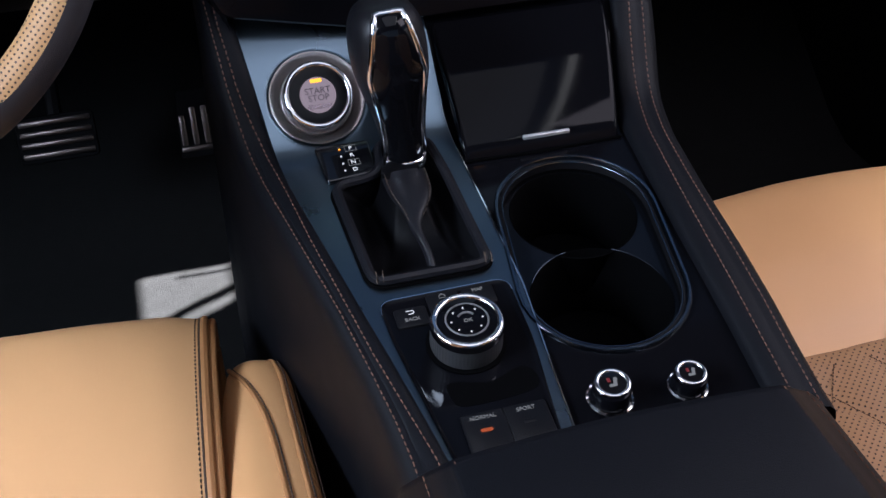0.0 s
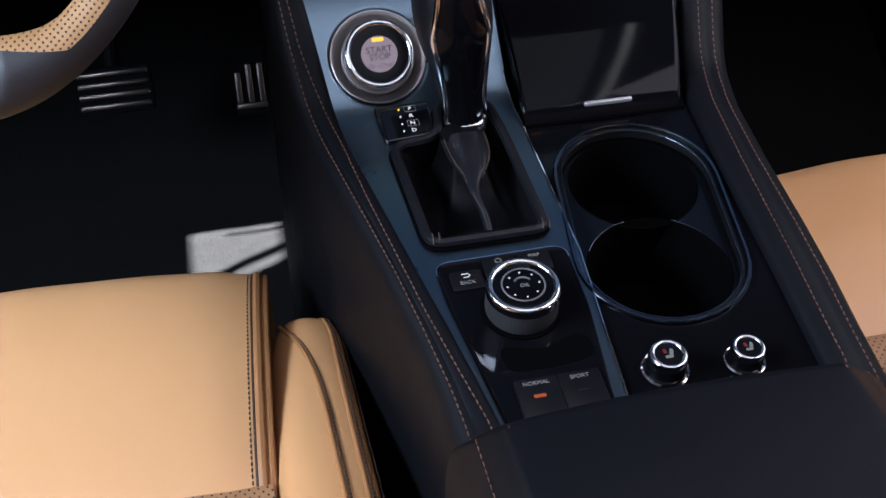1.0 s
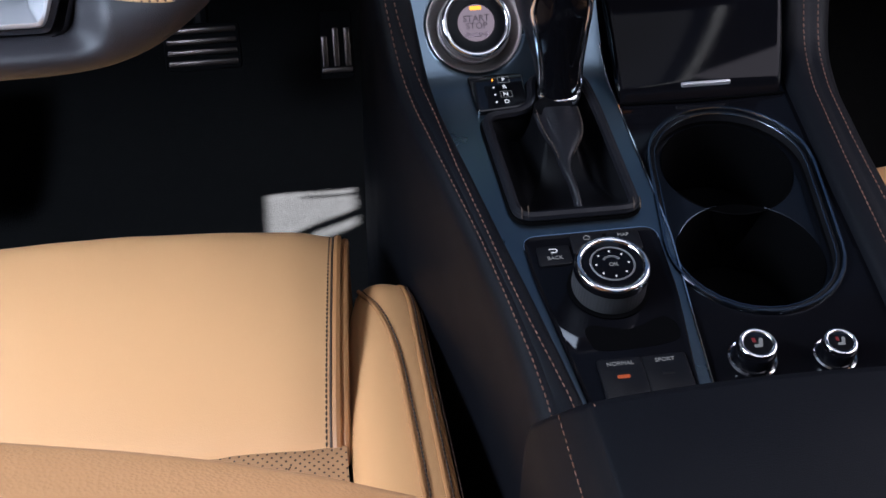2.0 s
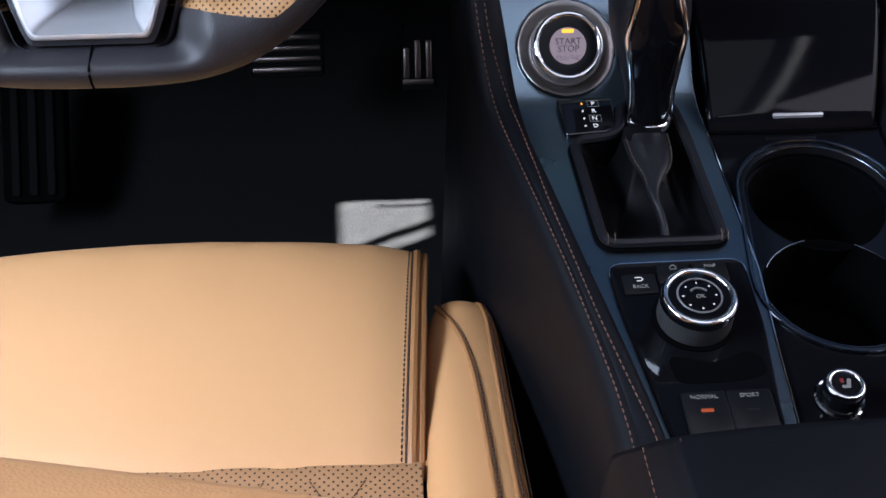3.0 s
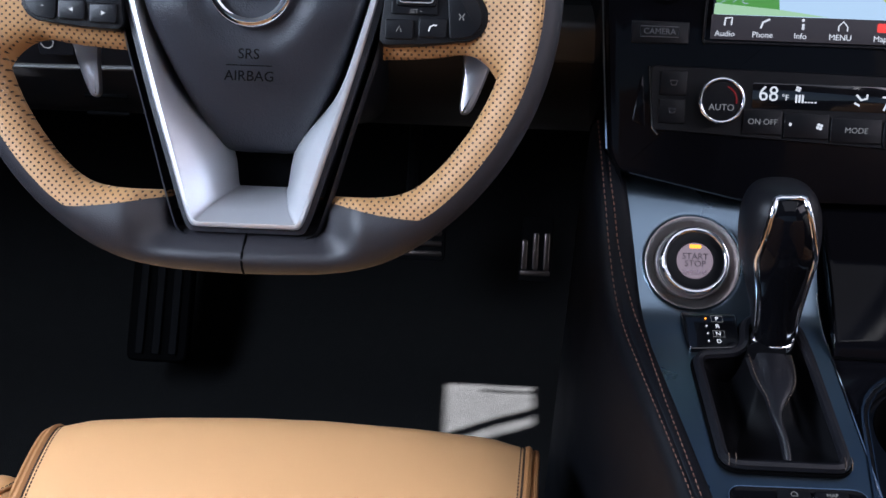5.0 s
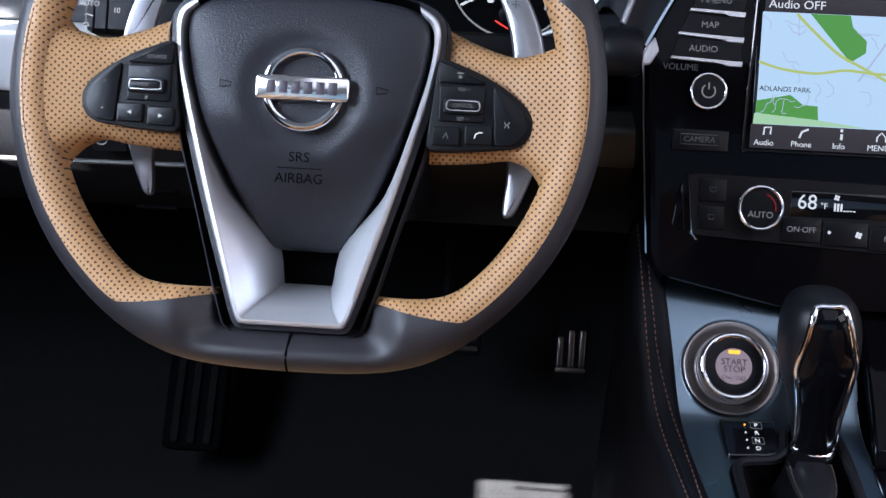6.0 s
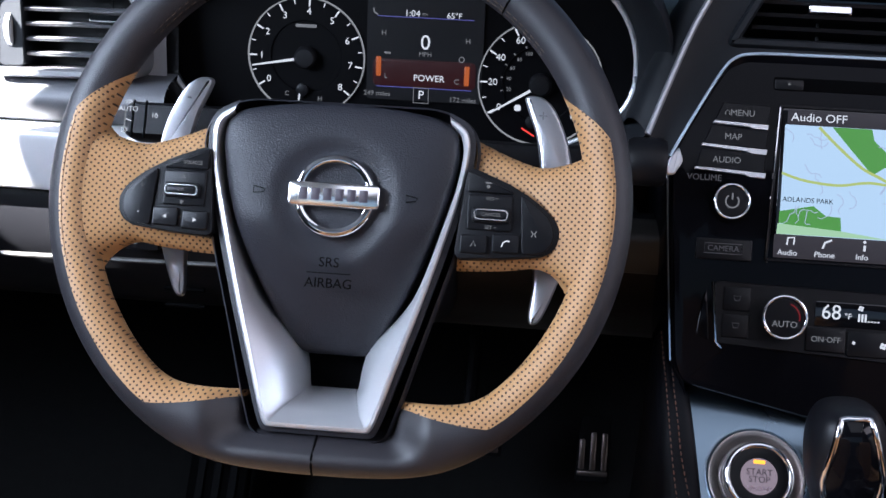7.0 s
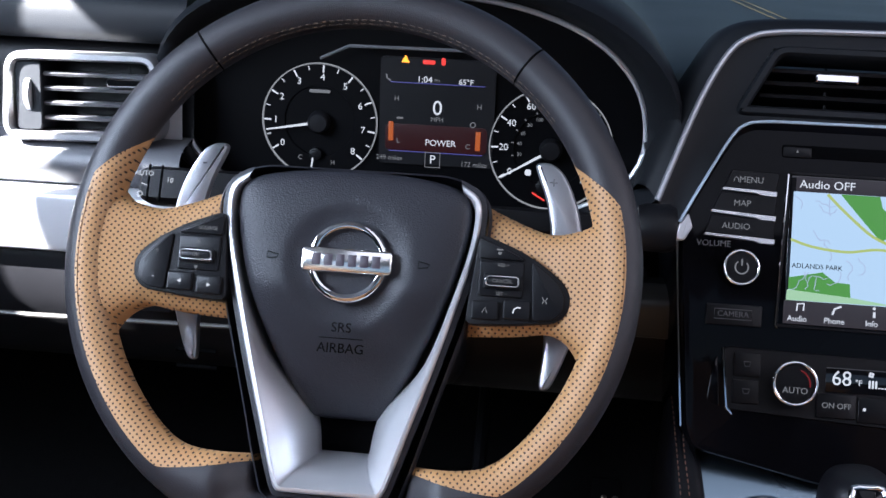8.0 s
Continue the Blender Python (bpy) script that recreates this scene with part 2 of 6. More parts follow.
m_plastic = grained("black_plastic", (0.005, 0.005, 0.006), 0.45, 1500, 0.25, 0.2, spec=0.15)
m_airbag = grained("airbag_vinyl", (0.0165, 0.0165, 0.0210), 0.45, 900, 0.42, 0.15, spec=0.28, dist=0.0005)
m_key = grained("key_plastic", (0.004, 0.004, 0.005), 0.36, 1500, 0.15, 0.15, spec=0.18)
# near-black that paints shade into recesses and gaps; also colours seams and lettering
m_void = grained("shade_and_marks_black", (0.0008, 0.0008, 0.001), 0.8, 700, 0.2, 0.2, spec=0.03)
m_silver = grained("satin_silver_paint", (0.66, 0.66, 0.68), 0.38, 900, 0.05, 0.05, metal=0.75, rough_vary=0.06)
# neutral metal tinted blue; the sky's reflection is partly in the base colour
m_brushed = grained("brushed_aluminium_sky_blue", (0.155, 0.207, 0.255), 0.28, 500, 0.03, 0.04, metal=1.0, stretch=(0.3, 9, 9), rough_vary=0.03)
m_paddle = grained("grey_silver_paint", (0.40, 0.40, 0.42), 0.34, 900, 0.05, 0.05, metal=0.75, rough_vary=0.05)
m_emblem = grained("polished_emblem_metal", (0.86, 0.85, 0.84), 0.20, 300, 0.01, 0.03, metal=1.0, rough_vary=0.03)
m_gloss = grained("deep_gloss_black", (0.003, 0.003, 0.004), 0.05, 400, 0.01, 0.1, spec=0.16, rough_vary=0.02)
# black vinyl given a grey-green base that paints in the window sheen
m_dash_top = grained("dash_vinyl_grey_sheen", (0.052, 0.070, 0.067), 0.55, 1500, 0.2, 0.12, spec=0.35)
m_chrome = grained("chrome", (0.80, 0.80, 0.82), 0.06, 300, 0.01, 0.03, metal=1.0, rough_vary=0.03)
m_carpet = grained("black_carpet", (0.0088, 0.0088, 0.0090), 0.95, 900, 0.5, 0.3, wear=60, dist=0.0012, spec=0.05)
m_dash = grained("dash_vinyl", (0.005, 0.006, 0.008), 0.58, 1500, 0.2, 0.15, spec=0.18)
m_steel = grained("pedal_steel", (0.09, 0.075, 0.07), 0.38, 500, 0.1, 0.1, metal=1.0)
m_vent_frame = grained("vent_frame_silver", (0.24, 0.24, 0.25), 0.36, 900, 0.05, 0.05, metal=0.6, rough_vary=0.05)
m_gauge_face = grained("gauge_face_black", (0.002, 0.002, 0.0025), 0.45, 1500, 0.05, 0.1, spec=0.06)
# pale blue paint carries the bright reflection of the chrome arch
m_arch = grained("arch_trim_blue_reflection", (0.42, 0.52, 0.62), 0.30, 500, 0.02, 0.03, metal=0.35, rough_vary=0.03)
# boot leather darkened to put the pit's shade into its colour
m_boot_shaded = grained("shaded_boot_leather", (0.0022, 0.0022, 0.0028), 0.5, 1200, 0.3, 0.2, spec=0.08)
# darkened copy of the silver trim; the right panel's shade is in its colour
m_trim_darkened = grained("darkened_dash_trim", (0.022, 0.020, 0.018), 0.5, 900, 0.1, 0.1)
m_quilt_thread = grained("tan_quilting_thread", (0.10, 0.048, 0.022), 0.7, 2000, 0.3)
m_lens = node_mat("dark_lens", (0.004, 0.004, 0.005), 0.08)
m_white = glow("white_print", (0.85, 0.88, 0.95), 0.75)
m_grey_print = node_mat("grey_print", (0.10, 0.10, 0.105), 0.5)
m_lit_grey = glow("dim_print", (0.55, 0.56, 0.60), 0.28)
m_orange = glow("orange_lamp", (1.0, 0.33, 0.03), 2.2)
m_amber_dim = glow("amber_lamp", (1.0, 0.22, 0.05), 0.38)
m_red_dim = glow("dim_red_arc", (0.5, 0.02, 0.03), 0.25)
m_red = glow("red_lamp", (1.0, 0.06, 0.05), 1.0)
m_headliner = grained("headliner", (0.12, 0.12, 0.125), 0.9, 800, 0.5, 0.1)
# the button face gets its brightness from emission
m_button = glow("lilac_button_glow", (0.60, 0.47, 0.56), 0.42)
m_dish = grained("turned_dish_metal", (0.38, 0.36, 0.35), 0.40, 500, 0.03, 0.02, metal=1.0, rough_vary=0.02, stretch=(1, 1, 1))
m_ink = node_mat("dark_lettering", (0.03, 0.02, 0.03), 0.5)
m_ink_pale = node_mat("faded_lettering", (0.25, 0.18, 0.22), 0.5)
m_boot = grained("boot_leather", (0.007, 0.007, 0.009), 0.36, 1200, 0.3, 0.2, spec=0.35)
m_knurl = grained("dark_knurled_metal", (0.09, 0.09, 0.095), 0.35, 900, 0.2, 0.1, metal=0.6)
m_orange_dim = glow("orange_indicator", (1.0, 0.16, 0.03), 0.35)
m_rim = grained("smoked_chrome", (0.15, 0.18, 0.22), 0.20, 500, 0.03, 0.05, metal=1.0)
m_cup = grained("cup_plastic", (0.003, 0.0035, 0.005), 0.18, 900, 0.05, 0.2, spec=0.22)
m_rest = grained("footrest_rubber", (0.002, 0.002, 0.0025), 0.7, 900, 0.3, 0.2, spec=0.05)
m_pale_panel = grained("pale_silver_panel", (0.40, 0.40, 0.415), 0.35, 900, 0.05, 0.05, metal=0.2, rough_vary=0.06)
m_ledge = grained("grey_vinyl_ledge", (0.07, 0.07, 0.077), 0.45, 900, 0.3, 0.1)


# ---- the shell of the car ----
def slab(name, a, b, material, label, m=None):
    """A box between two corners."""
    bm = bmesh.new()
    x0, y0, z0 = a
    x1, y1, z1 = b
    loft(bm, [[(x0, y0, z), (x1, y0, z), (x1, y1, z), (x0, y1, z)] for z in (z0, z1)], True, True, True)
    return tagged(part(name, bm, material, None, label, m, flat=True), label, "car body", kind="structure")


bm = bmesh.new()
NX, NY = 60, 50
grid = [[bm.verts.new((-0.78 + 1.9 * i / NX, -1.6 + 2.7 * j / NY, 0.004 * noise.noise((i * 0.7, j * 0.7, 1)) + max(0, (-1.6 + 2.7 * j / NY) - 0.58) ** 1.0 * 0.75)) for j in range(NY + 1)] for i in range(NX + 1)]
for i in range(NX):
    for j in range(NY):
        bm.faces.new((grid[i][j], grid[i + 1][j], grid[i + 1][j + 1], grid[i][j + 1]))
tagged(part("floor", bm, m_carpet), "black carpeted car floor rising to the firewall", "carpet", kind="structure")

# unseen roof; its front and driver-side panels are sized to block the sun
slab("roof_front", (-0.80, -0.08, 1.24), (1.15, 0.28, 1.28), m_headliner, "pale fabric headliner over the windscreen")
slab("roof_rear", (-0.80, -1.7, 1.24), (1.15, -0.93, 1.28), m_headliner, "pale fabric headliner at the rear")
slab("roof_side_driver", (-0.80, -0.93, 1.24), (0.05, -0.08, 1.28), m_headliner, "pale fabric headliner beside the sunroof")
slab("roof_side_passenger", (0.75, -0.93, 1.24), (1.15, -0.08, 1.28), m_headliner, "pale fabric headliner beside the sunroof")
# added slab that shades the dash top from the sun
slab("unseen_sun_shield", (-0.80, 0.28, 1.24), (0.05, 1.10, 1.262), m_headliner, "unseen panel added to keep sun off the dash top")
slab("door_driver_low", (-0.80, -1.7, 0.0), (-0.74, 1.1, 0.655), m_plastic, "dark inner door panel on the driver side")
# unseen driver-side slabs, sized so the gaps between them shape the sun patches
slab("sun_gap_belt", (-0.80, -1.7, 0.655), (-0.74, -0.085, 0.90), m_plastic, "unseen dark slab below and behind the sun gaps")
# added bar that casts the dark stripe across the floor's sun patch
slab("sun_gap_bar", (-0.775, -0.050, 0.70), (-0.765, -0.038, 0.84), m_plastic, "unseen thin bar added to split the sun patch")
slab("sun_gap_header", (-0.80, -0.085, 0.84), (-0.74, -0.045, 0.90), m_plastic, "unseen dark slab between the two sun gaps")
slab("sun_gap_sill", (-0.80, -0.085, 0.655), (-0.74, 0.13, 0.70), m_plastic, "unseen dark slab under the lower sun gap")
slab("sun_gap_front", (-0.80, 0.13, 0.655), (-0.74, 1.1, 1.24), m_plastic, "unseen dark slab bounding the sun gap in front")
slab("sun_gap_top", (-0.80, -0.045, 0.84), (-0.74, 0.13, 1.24), m_plastic, "unseen dark slab above the lower sun gap")
slab("sun_gap_rear", (-0.80, -1.7, 0.90), (-0.74, -0.115, 1.24), m_plastic, "unseen dark slab keeping sun off the driver seat")
slab("door_passenger_low", (1.10, -1.7, 0.0), (1.16, 1.1, 0.80), m_plastic, "dark inner door panel on the passenger side")
slab("pillar_passenger_front", (1.10, 0.35, 0.80), (1.16, 1.1, 1.24), m_plastic, "dark windscreen pillar on the passenger side")
slab("pillar_passenger_middle", (1.10, -1.7, 0.80), (1.16, -0.75, 1.24), m_plastic, "dark middle pillar on the passenger side")
slab("bulkhead_rear", (-0.80, -1.75, 0.0), (1.16, -1.7, 0.85), m_plastic, "dark cloth at the rear of the cabin")
slab("firewall", (-0.80, 1.05, 0.0), (1.16, 1.10, 0.775), m_plastic, "dark firewall behind the dashboard")

# ---- steering wheel ----
RAKE = radians(25)
wheel = thing("steering_wheel", axes_at((0, 0, 0.66), (1, 0, 0), (0, math.sin(RAKE), math.cos(RAKE))), "flat-bottomed steering wheel in black and perforated tan leather", "steering wheel")


def rim_outer(a):
    """Outer radius: round, cut flat at the bottom."""
    s = math.sin(a)
    r = 0.1805
    if s < 0:
        f = 0.1705 / max(-s, 1e-3)
        r = (r ** -26 + f ** -26) ** (-1 / 26)
    return r


def rim_inner(a):
    """Inner radius: round, with a thicker bottom."""
    s = math.sin(a)
    ri = 0.1520
    if s < 0:
        f = 0.1215 / max(-s, 1e-3)
        ri = (ri ** -30 + f ** -30) ** (-1 / 30)
    return ri


def rim_point(a, p):
    """A point of the rim: a round the wheel, p round the tube (0 outwards, 90 degrees to the driver); it sinks behind the hub."""
    half = (rim_outer(a) - rim_inner(a)) / 2
    c = rim_outer(a) - half
    q = c + half * math.cos(p)
    x, y = q * math.cos(a), q * math.sin(a)
    side = max(0.0, min(1.0, (0.0700 - abs(x)) / 0.0260))
    deep = max(0.0, min(1.0, (0.1600 + y) / 0.0160)) if y < 0 else 0.0
    well = max(0.0, min(1.0, (0.1450 + y) / 0.0120)) * max(0.0, min(1.0, (0.0480 - abs(x)) / 0.0080)) if y < 0 else 0.0
    dip = side * side * (3 - 2 * side) * deep * deep * (3 - 2 * deep)
    return (x, y, 0.0155 * math.sin(p) - 0.0170 * dip - 0.0500 * well)


def seam_angle(d):
    """Where the tan leather begins round the tube, d degrees along the left half of the rim (90 top, 270 bottom)."""
    end = radians(236)
    lo, hi = 150.0, 270.5
    if d <= lo or d >= hi:
        return end
    up = min((d - lo) / 15.0, 1.0)
    p = end - (end - radians(78)) * min(up ** 0.55, 1.0)
    a = radians(d)
    s = -math.sin(a)
    if s > 0.6:
        ro, ri = rim_outer(a), rim_inner(a)
        w = max(0.0, min(1.0, (abs(0.145 * math.cos(a)) - 0.047) / 0.042))
        k = ((0.1252 + 0.0075 * w * w * (3 - 2 * w)) / s - (ro + ri) / 2) / ((ro - ri) / 2)
        p = max(p, math.acos(max(-0.95, min(0.95, k))))
    return p


TUBE_END = radians(236)
black, tan = bmesh.new(), bmesh.new()
STEPS = 480
rb, rt = [], {-1: [], 1: []}
for i in range(STEPS):
    a = 2 * math.pi * i / STEPS
    d = math.degrees(a)
    side = -1 if 90 <= d <= 270 else 1
    dl = d if side == -1 else (540 - d) % 360
    s = seam_angle(dl)
    rb.append([rim_point(a, TUBE_END + (s + 2 * math.pi - TUBE_END) * j / 20) for j in range(21)])
    if s < TUBE_END - 0.01:
        rt[side].append((dl, [rim_point(a, s + (TUBE_END - s) * j / 14) for j in range(15)]))
loft(black, rb, False, False, False, True)
part("rim", black, m_rim_leather, wheel, "smooth black leather rim", angle=70)
for side in (-1, 1):
    g = bmesh.new()
    loft(g, [r for _, r in sorted(rt[side], key=lambda e: e[0])], False)
    part("rim_grip", g, m_tan_holes_dimmed, wheel, "perforated tan leather on the inner rim", angle=70)
for d in (128, 52, 270):
    a = radians(d)
    pts = [Vector(rim_point(a, radians(p))) * 1.001 for p in range(-60, 241, 15)]
    part("rim_seam", tube(pts, 0.0007, 6), m_void, wheel)
pts = [Vector(rim_point(radians(d), radians(150))) + Vector((0, 0, 0.0006)) for d in range(38, 144, 2)]
part("rim_stitching", stitches(pts, 0.0052, 0.0036, 0.0004), m_thread_pale, wheel, "pale stitching")
pts = [Vector(rim_point(radians(d), radians(162))) + Vector((0, 0, 0.0002)) for d in range(38, 144, 2)]
part("rim_stitching", stitches(pts, 0.0052, 0.0036, 0.0004), m_thread_pale, wheel, "pale stitching")

# spokes in tan leather, running out of the rim into the hub
TOP_EDGE = [(0.080, 0.0448), (0.094, 0.0380), (0.110, 0.0312), (0.124, 0.0272), (0.136, 0.0285), (0.146, 0.0335), (0.153, 0.0430), (0.159, 0.0550)]
LOW_EDGE = [(0.076, -0.0392), (0.094, -0.0384), (0.110, -0.0370), (0.124, -0.0352), (0.134, -0.0385), (0.142, -0.0470), (0.149, -0.0620), (0.153, -0.0760)]
DEPTH = [(0.0, -0.0060), (0.2, -0.0025), (0.42, 0.0020), (0.6, 0.0066), (0.75, 0.0112), (0.88, 0.0146), (1.0, 0.0160)]


def spoke(s):
    """A tan leather web from the hub to the rim, flaring and rising into it."""
    a, b = spline([(x, y, 0) for x, y in TOP_EDGE], 4, False), spline([(x, y, 0) for x, y in LOW_EDGE], 4, False)
    g, rows = bmesh.new(), []
    for i, (p, q) in enumerate(zip(a, b)):
        t = i / (len(a) - 1)
        zt = next(z0 + (z1 - z0) * (t - t0) / (t1 - t0) for (t0, z0), (t1, z1) in zip(DEPTH, DEPTH[1:]) if t0 <= t <= t1)
        row = [(s * p.x, p.y - 0.001, zt - 0.022)]
        for k in range(15):
            f = -1 + 2 * k / 14
            m_ = p.lerp(q, (math.copysign(abs(f) ** 0.75, f) + 1) / 2)
            w = max(0.0, (t - 0.5) / 0.5)
            w = w * w * (3 - 2 * w)
            m_ = m_ * (1 + w * (max(0.1675 / m_.length, 1.0) - 1))
            row.append((s * m_.x, m_.y, zt - 0.0085 * abs(f) ** 5 * (1 - 0.7 * w)))
        row.append((s * q.x, q.y + 0.001, zt - 0.022))
        rows.append(row)
    loft(g, rows, False)
    part("spoke", g, m_tan_holes_dimmed, wheel, "perforated tan leather spoke", angle=75)


spoke(-1)
spoke(1)

# black housing in a V with the silver insert
half_v = [(0.062, 0.060), (0.082, 0.050), (0.0872, 0.036), (0.0855, 0.012), (0.0755, -0.036), (0.0615, -0.083), (0.0500, -0.124), (0.0430, -0.1455), (0.034, -0.1500)]
ol = rounded([*half_v, *mirrored(half_v)], 0.012, 4)
V_OUT = [(-0.0665, 0.0535), (-0.0785, 0.044), (-0.0795, 0.024), (-0.0735, -0.006), (-0.0585, -0.060), (-0.0450, -0.104), (-0.0345, -0.137), (-0.0290, -0.1420)]
V_IN = [(-0.0675, 0.0490), (-0.0745, 0.0410), (-0.0755, 0.0230), (-0.0692, -0.006), (-0.0500, -0.058), (-0.0225, -0.0905), (-0.0165, -0.1170), (-0.0150, -0.1180)]


def v_line(pts):
    return [*spline(pts, 6, False), *spline(mirrored(pts), 6, False)]


part("hub_housing", pillow(ol, [(0.012, -0.060), (0.004, -0.030), (0.0, -0.010), (0.0004, -0.003), (0.002, -0.0005)], cap=False), m_airbag, wheel, "black grained housing")


def v_depth(x, y):
    """The cover sinks towards the bottom of the wheel."""
    k = max(0.0, min(1.0, (-0.015 - y) / 0.085))
    return -0.042 * k ** 1.3


o, n_ = v_line(V_OUT), v_line(V_IN)
hw = [a + (a - b).normalized() * 0.0035 for a, b in zip(o, n_)]
g = bmesh.new()
loft(g, [[(*p, z) for p in rg] for rg, z in ((hw, -0.0035), (hw, 0.0002), ([a.lerp(b, 0.0) for a, b in zip(o, hw)], 0.0012), (o, -0.006))], False)
part("hub_edge", g, m_airbag, wheel, "black grained edge")
rings = []
for a, b in zip(o, n_):
    d = (b - a)
    w = d.length
    lip = d.normalized() * min(0.0042, w)
    zi = v_depth(b.x, b.y) - 0.0035
    e = a + lip
    rings.append([(*a, -0.006), (*a, 0.0028), (*(a + lip * 0.3), 0.0042), (*(a + lip * 0.8), 0.0042), (*e, 0.0025), (*e.lerp(b, 0.35), 0.0025 + (zi - 0.0025) * 0.16), (*e.lerp(b, 0.75), 0.0025 + (zi - 0.0025) * 0.62), (*b, zi), (*b, zi - 0.02)])
g = bmesh.new()
loft(g, rings, False)
part("silver_insert", g, m_silver, wheel, "satin silver V-shaped insert", angle=50)
# a black plate stands in for the shade inside the opening
hole = bmesh.new()
loft(hole, [[(x, y, z) for x, y in ((-0.042, -0.070), (0.042, -0.070), (0.030, -0.134), (-0.030, -0.134))] for z in (-0.059, -0.0565)], True, True, True)
part("hub_opening_shade", hole, m_void, wheel, "black plate for the shade of the opening below the cover")

# airbag cover with the emblem
half_c = [(0.0, 0.0585), (0.038, 0.0565), (0.066, 0.050), (0.0735, 0.036), (0.0700, 0.010), (0.0605, -0.022), (0.0470, -0.054), (0.0310, -0.084), (0.0205, -0.0955), (0.0, -0.0965)]
ol = spline([*half_c, *mirrored(half_c)[1:-1]], 6)


def cover_top(x, y):
    r = math.hypot(x, (y + 0.002) * 1.0)
    ring = 0.0022 * (math.tanh((r - 0.034) / 0.0035)) if r < 0.06 else 0.0022
    return v_depth(x, y) + ring


g = dome(ol, [(1.0, -0.020), (1.0, -0.004), (0.985, -0.0012), (0.955, 0.0008), (0.9, 0.0022), (0.82, 0.0036), (0.74, 0.0046), (0.68, 0.005), (0.62, 0.0053), (0.56, 0.0055), (0.50, 0.0057), (0.44, 0.0058), (0.38, 0.0058), (0.30, 0.0058), (0.2, 0.0058), (0.1, 0.0058)], top=cover_top)
part("airbag_cover", g, m_airbag, wheel, "black grained airbag cover", angle=70)
EZ = 0.0066
em = part("emblem", lathe([(0.0198, EZ - 0.004), (0.0198, EZ), (0.0205, EZ + 0.0022), (0.0220, EZ + 0.003), (0.0240, EZ + 0.0026), (0.0255, EZ + 0.001), (0.0258, EZ - 0.004)], 64, cap=False), m_chrome, wheel, "chrome ring emblem with a crossbar")
part("emblem_bar", pillow(box2(0.0565, 0.0148, 0.003), [(0, EZ - 0.002), (0, EZ + 0.0035), (0.0005, EZ + 0.0046), (0.0012, EZ + 0.0050)]), m_emblem, em, "chrome crossbar")
for i in range(6):
    part("emblem_mark", chip(0.0052, 0.0074, 0.00030, 0.0004, 0.0001, 2, -0.0185 + 0.0074 * i, 0, EZ + 0.0049), m_ink, em)
letters("airbag_lettering", "SRS", 0.0084, m_void, wheel, at(0.0, -0.0410, 0.0068))
letters("airbag_lettering", "AIRBAG", 0.0084, m_void, wheel, at(0.0, -0.0535, 0.0040))
part("airbag_rule", chip(0.027, 0.0005, 0.0006, 0.0002, 0.0001, 2, 0, -0.0473, 0.0052), m_void, wheel)
for s in (-1, 1):
    chip_pts = [(-0.003, 0.002), (0.004, 0.0005), (0.003, -0.0015), (-0.003, -0.0022)]
    horn = tube([(s * 0.047 + x, 0.001 + y, 0.0082) for x, y in chip_pts], 0.0003, 4, True)
    part("horn_mark", horn, m_void, wheel)

# switch pods
POD_L = [(-0.1345, -0.0085), (-0.1300, -0.0010), (-0.1200, 0.0075), (-0.1040, 0.0170), (-0.0790, 0.0268), (-0.0765, 0.0000), (-0.0735, -0.0300), (-0.1000, -0.0285), (-0.1270, -0.0255), (-0.1335, -0.0190)]
VOLUME = [(-0.1310, -0.0095), (-0.1275, -0.0020), (-0.1180, 0.0060), (-0.1105, 0.0110), (-0.1130, -0.0255), (-0.1255, -0.0238), (-0.1305, -0.0180)]
SOURCE = [(-0.1065, 0.0108), (-0.0795, 0.0108), (-0.0790, 0.0240), (-0.0940, 0.0187), (-0.1055, 0.0130)]


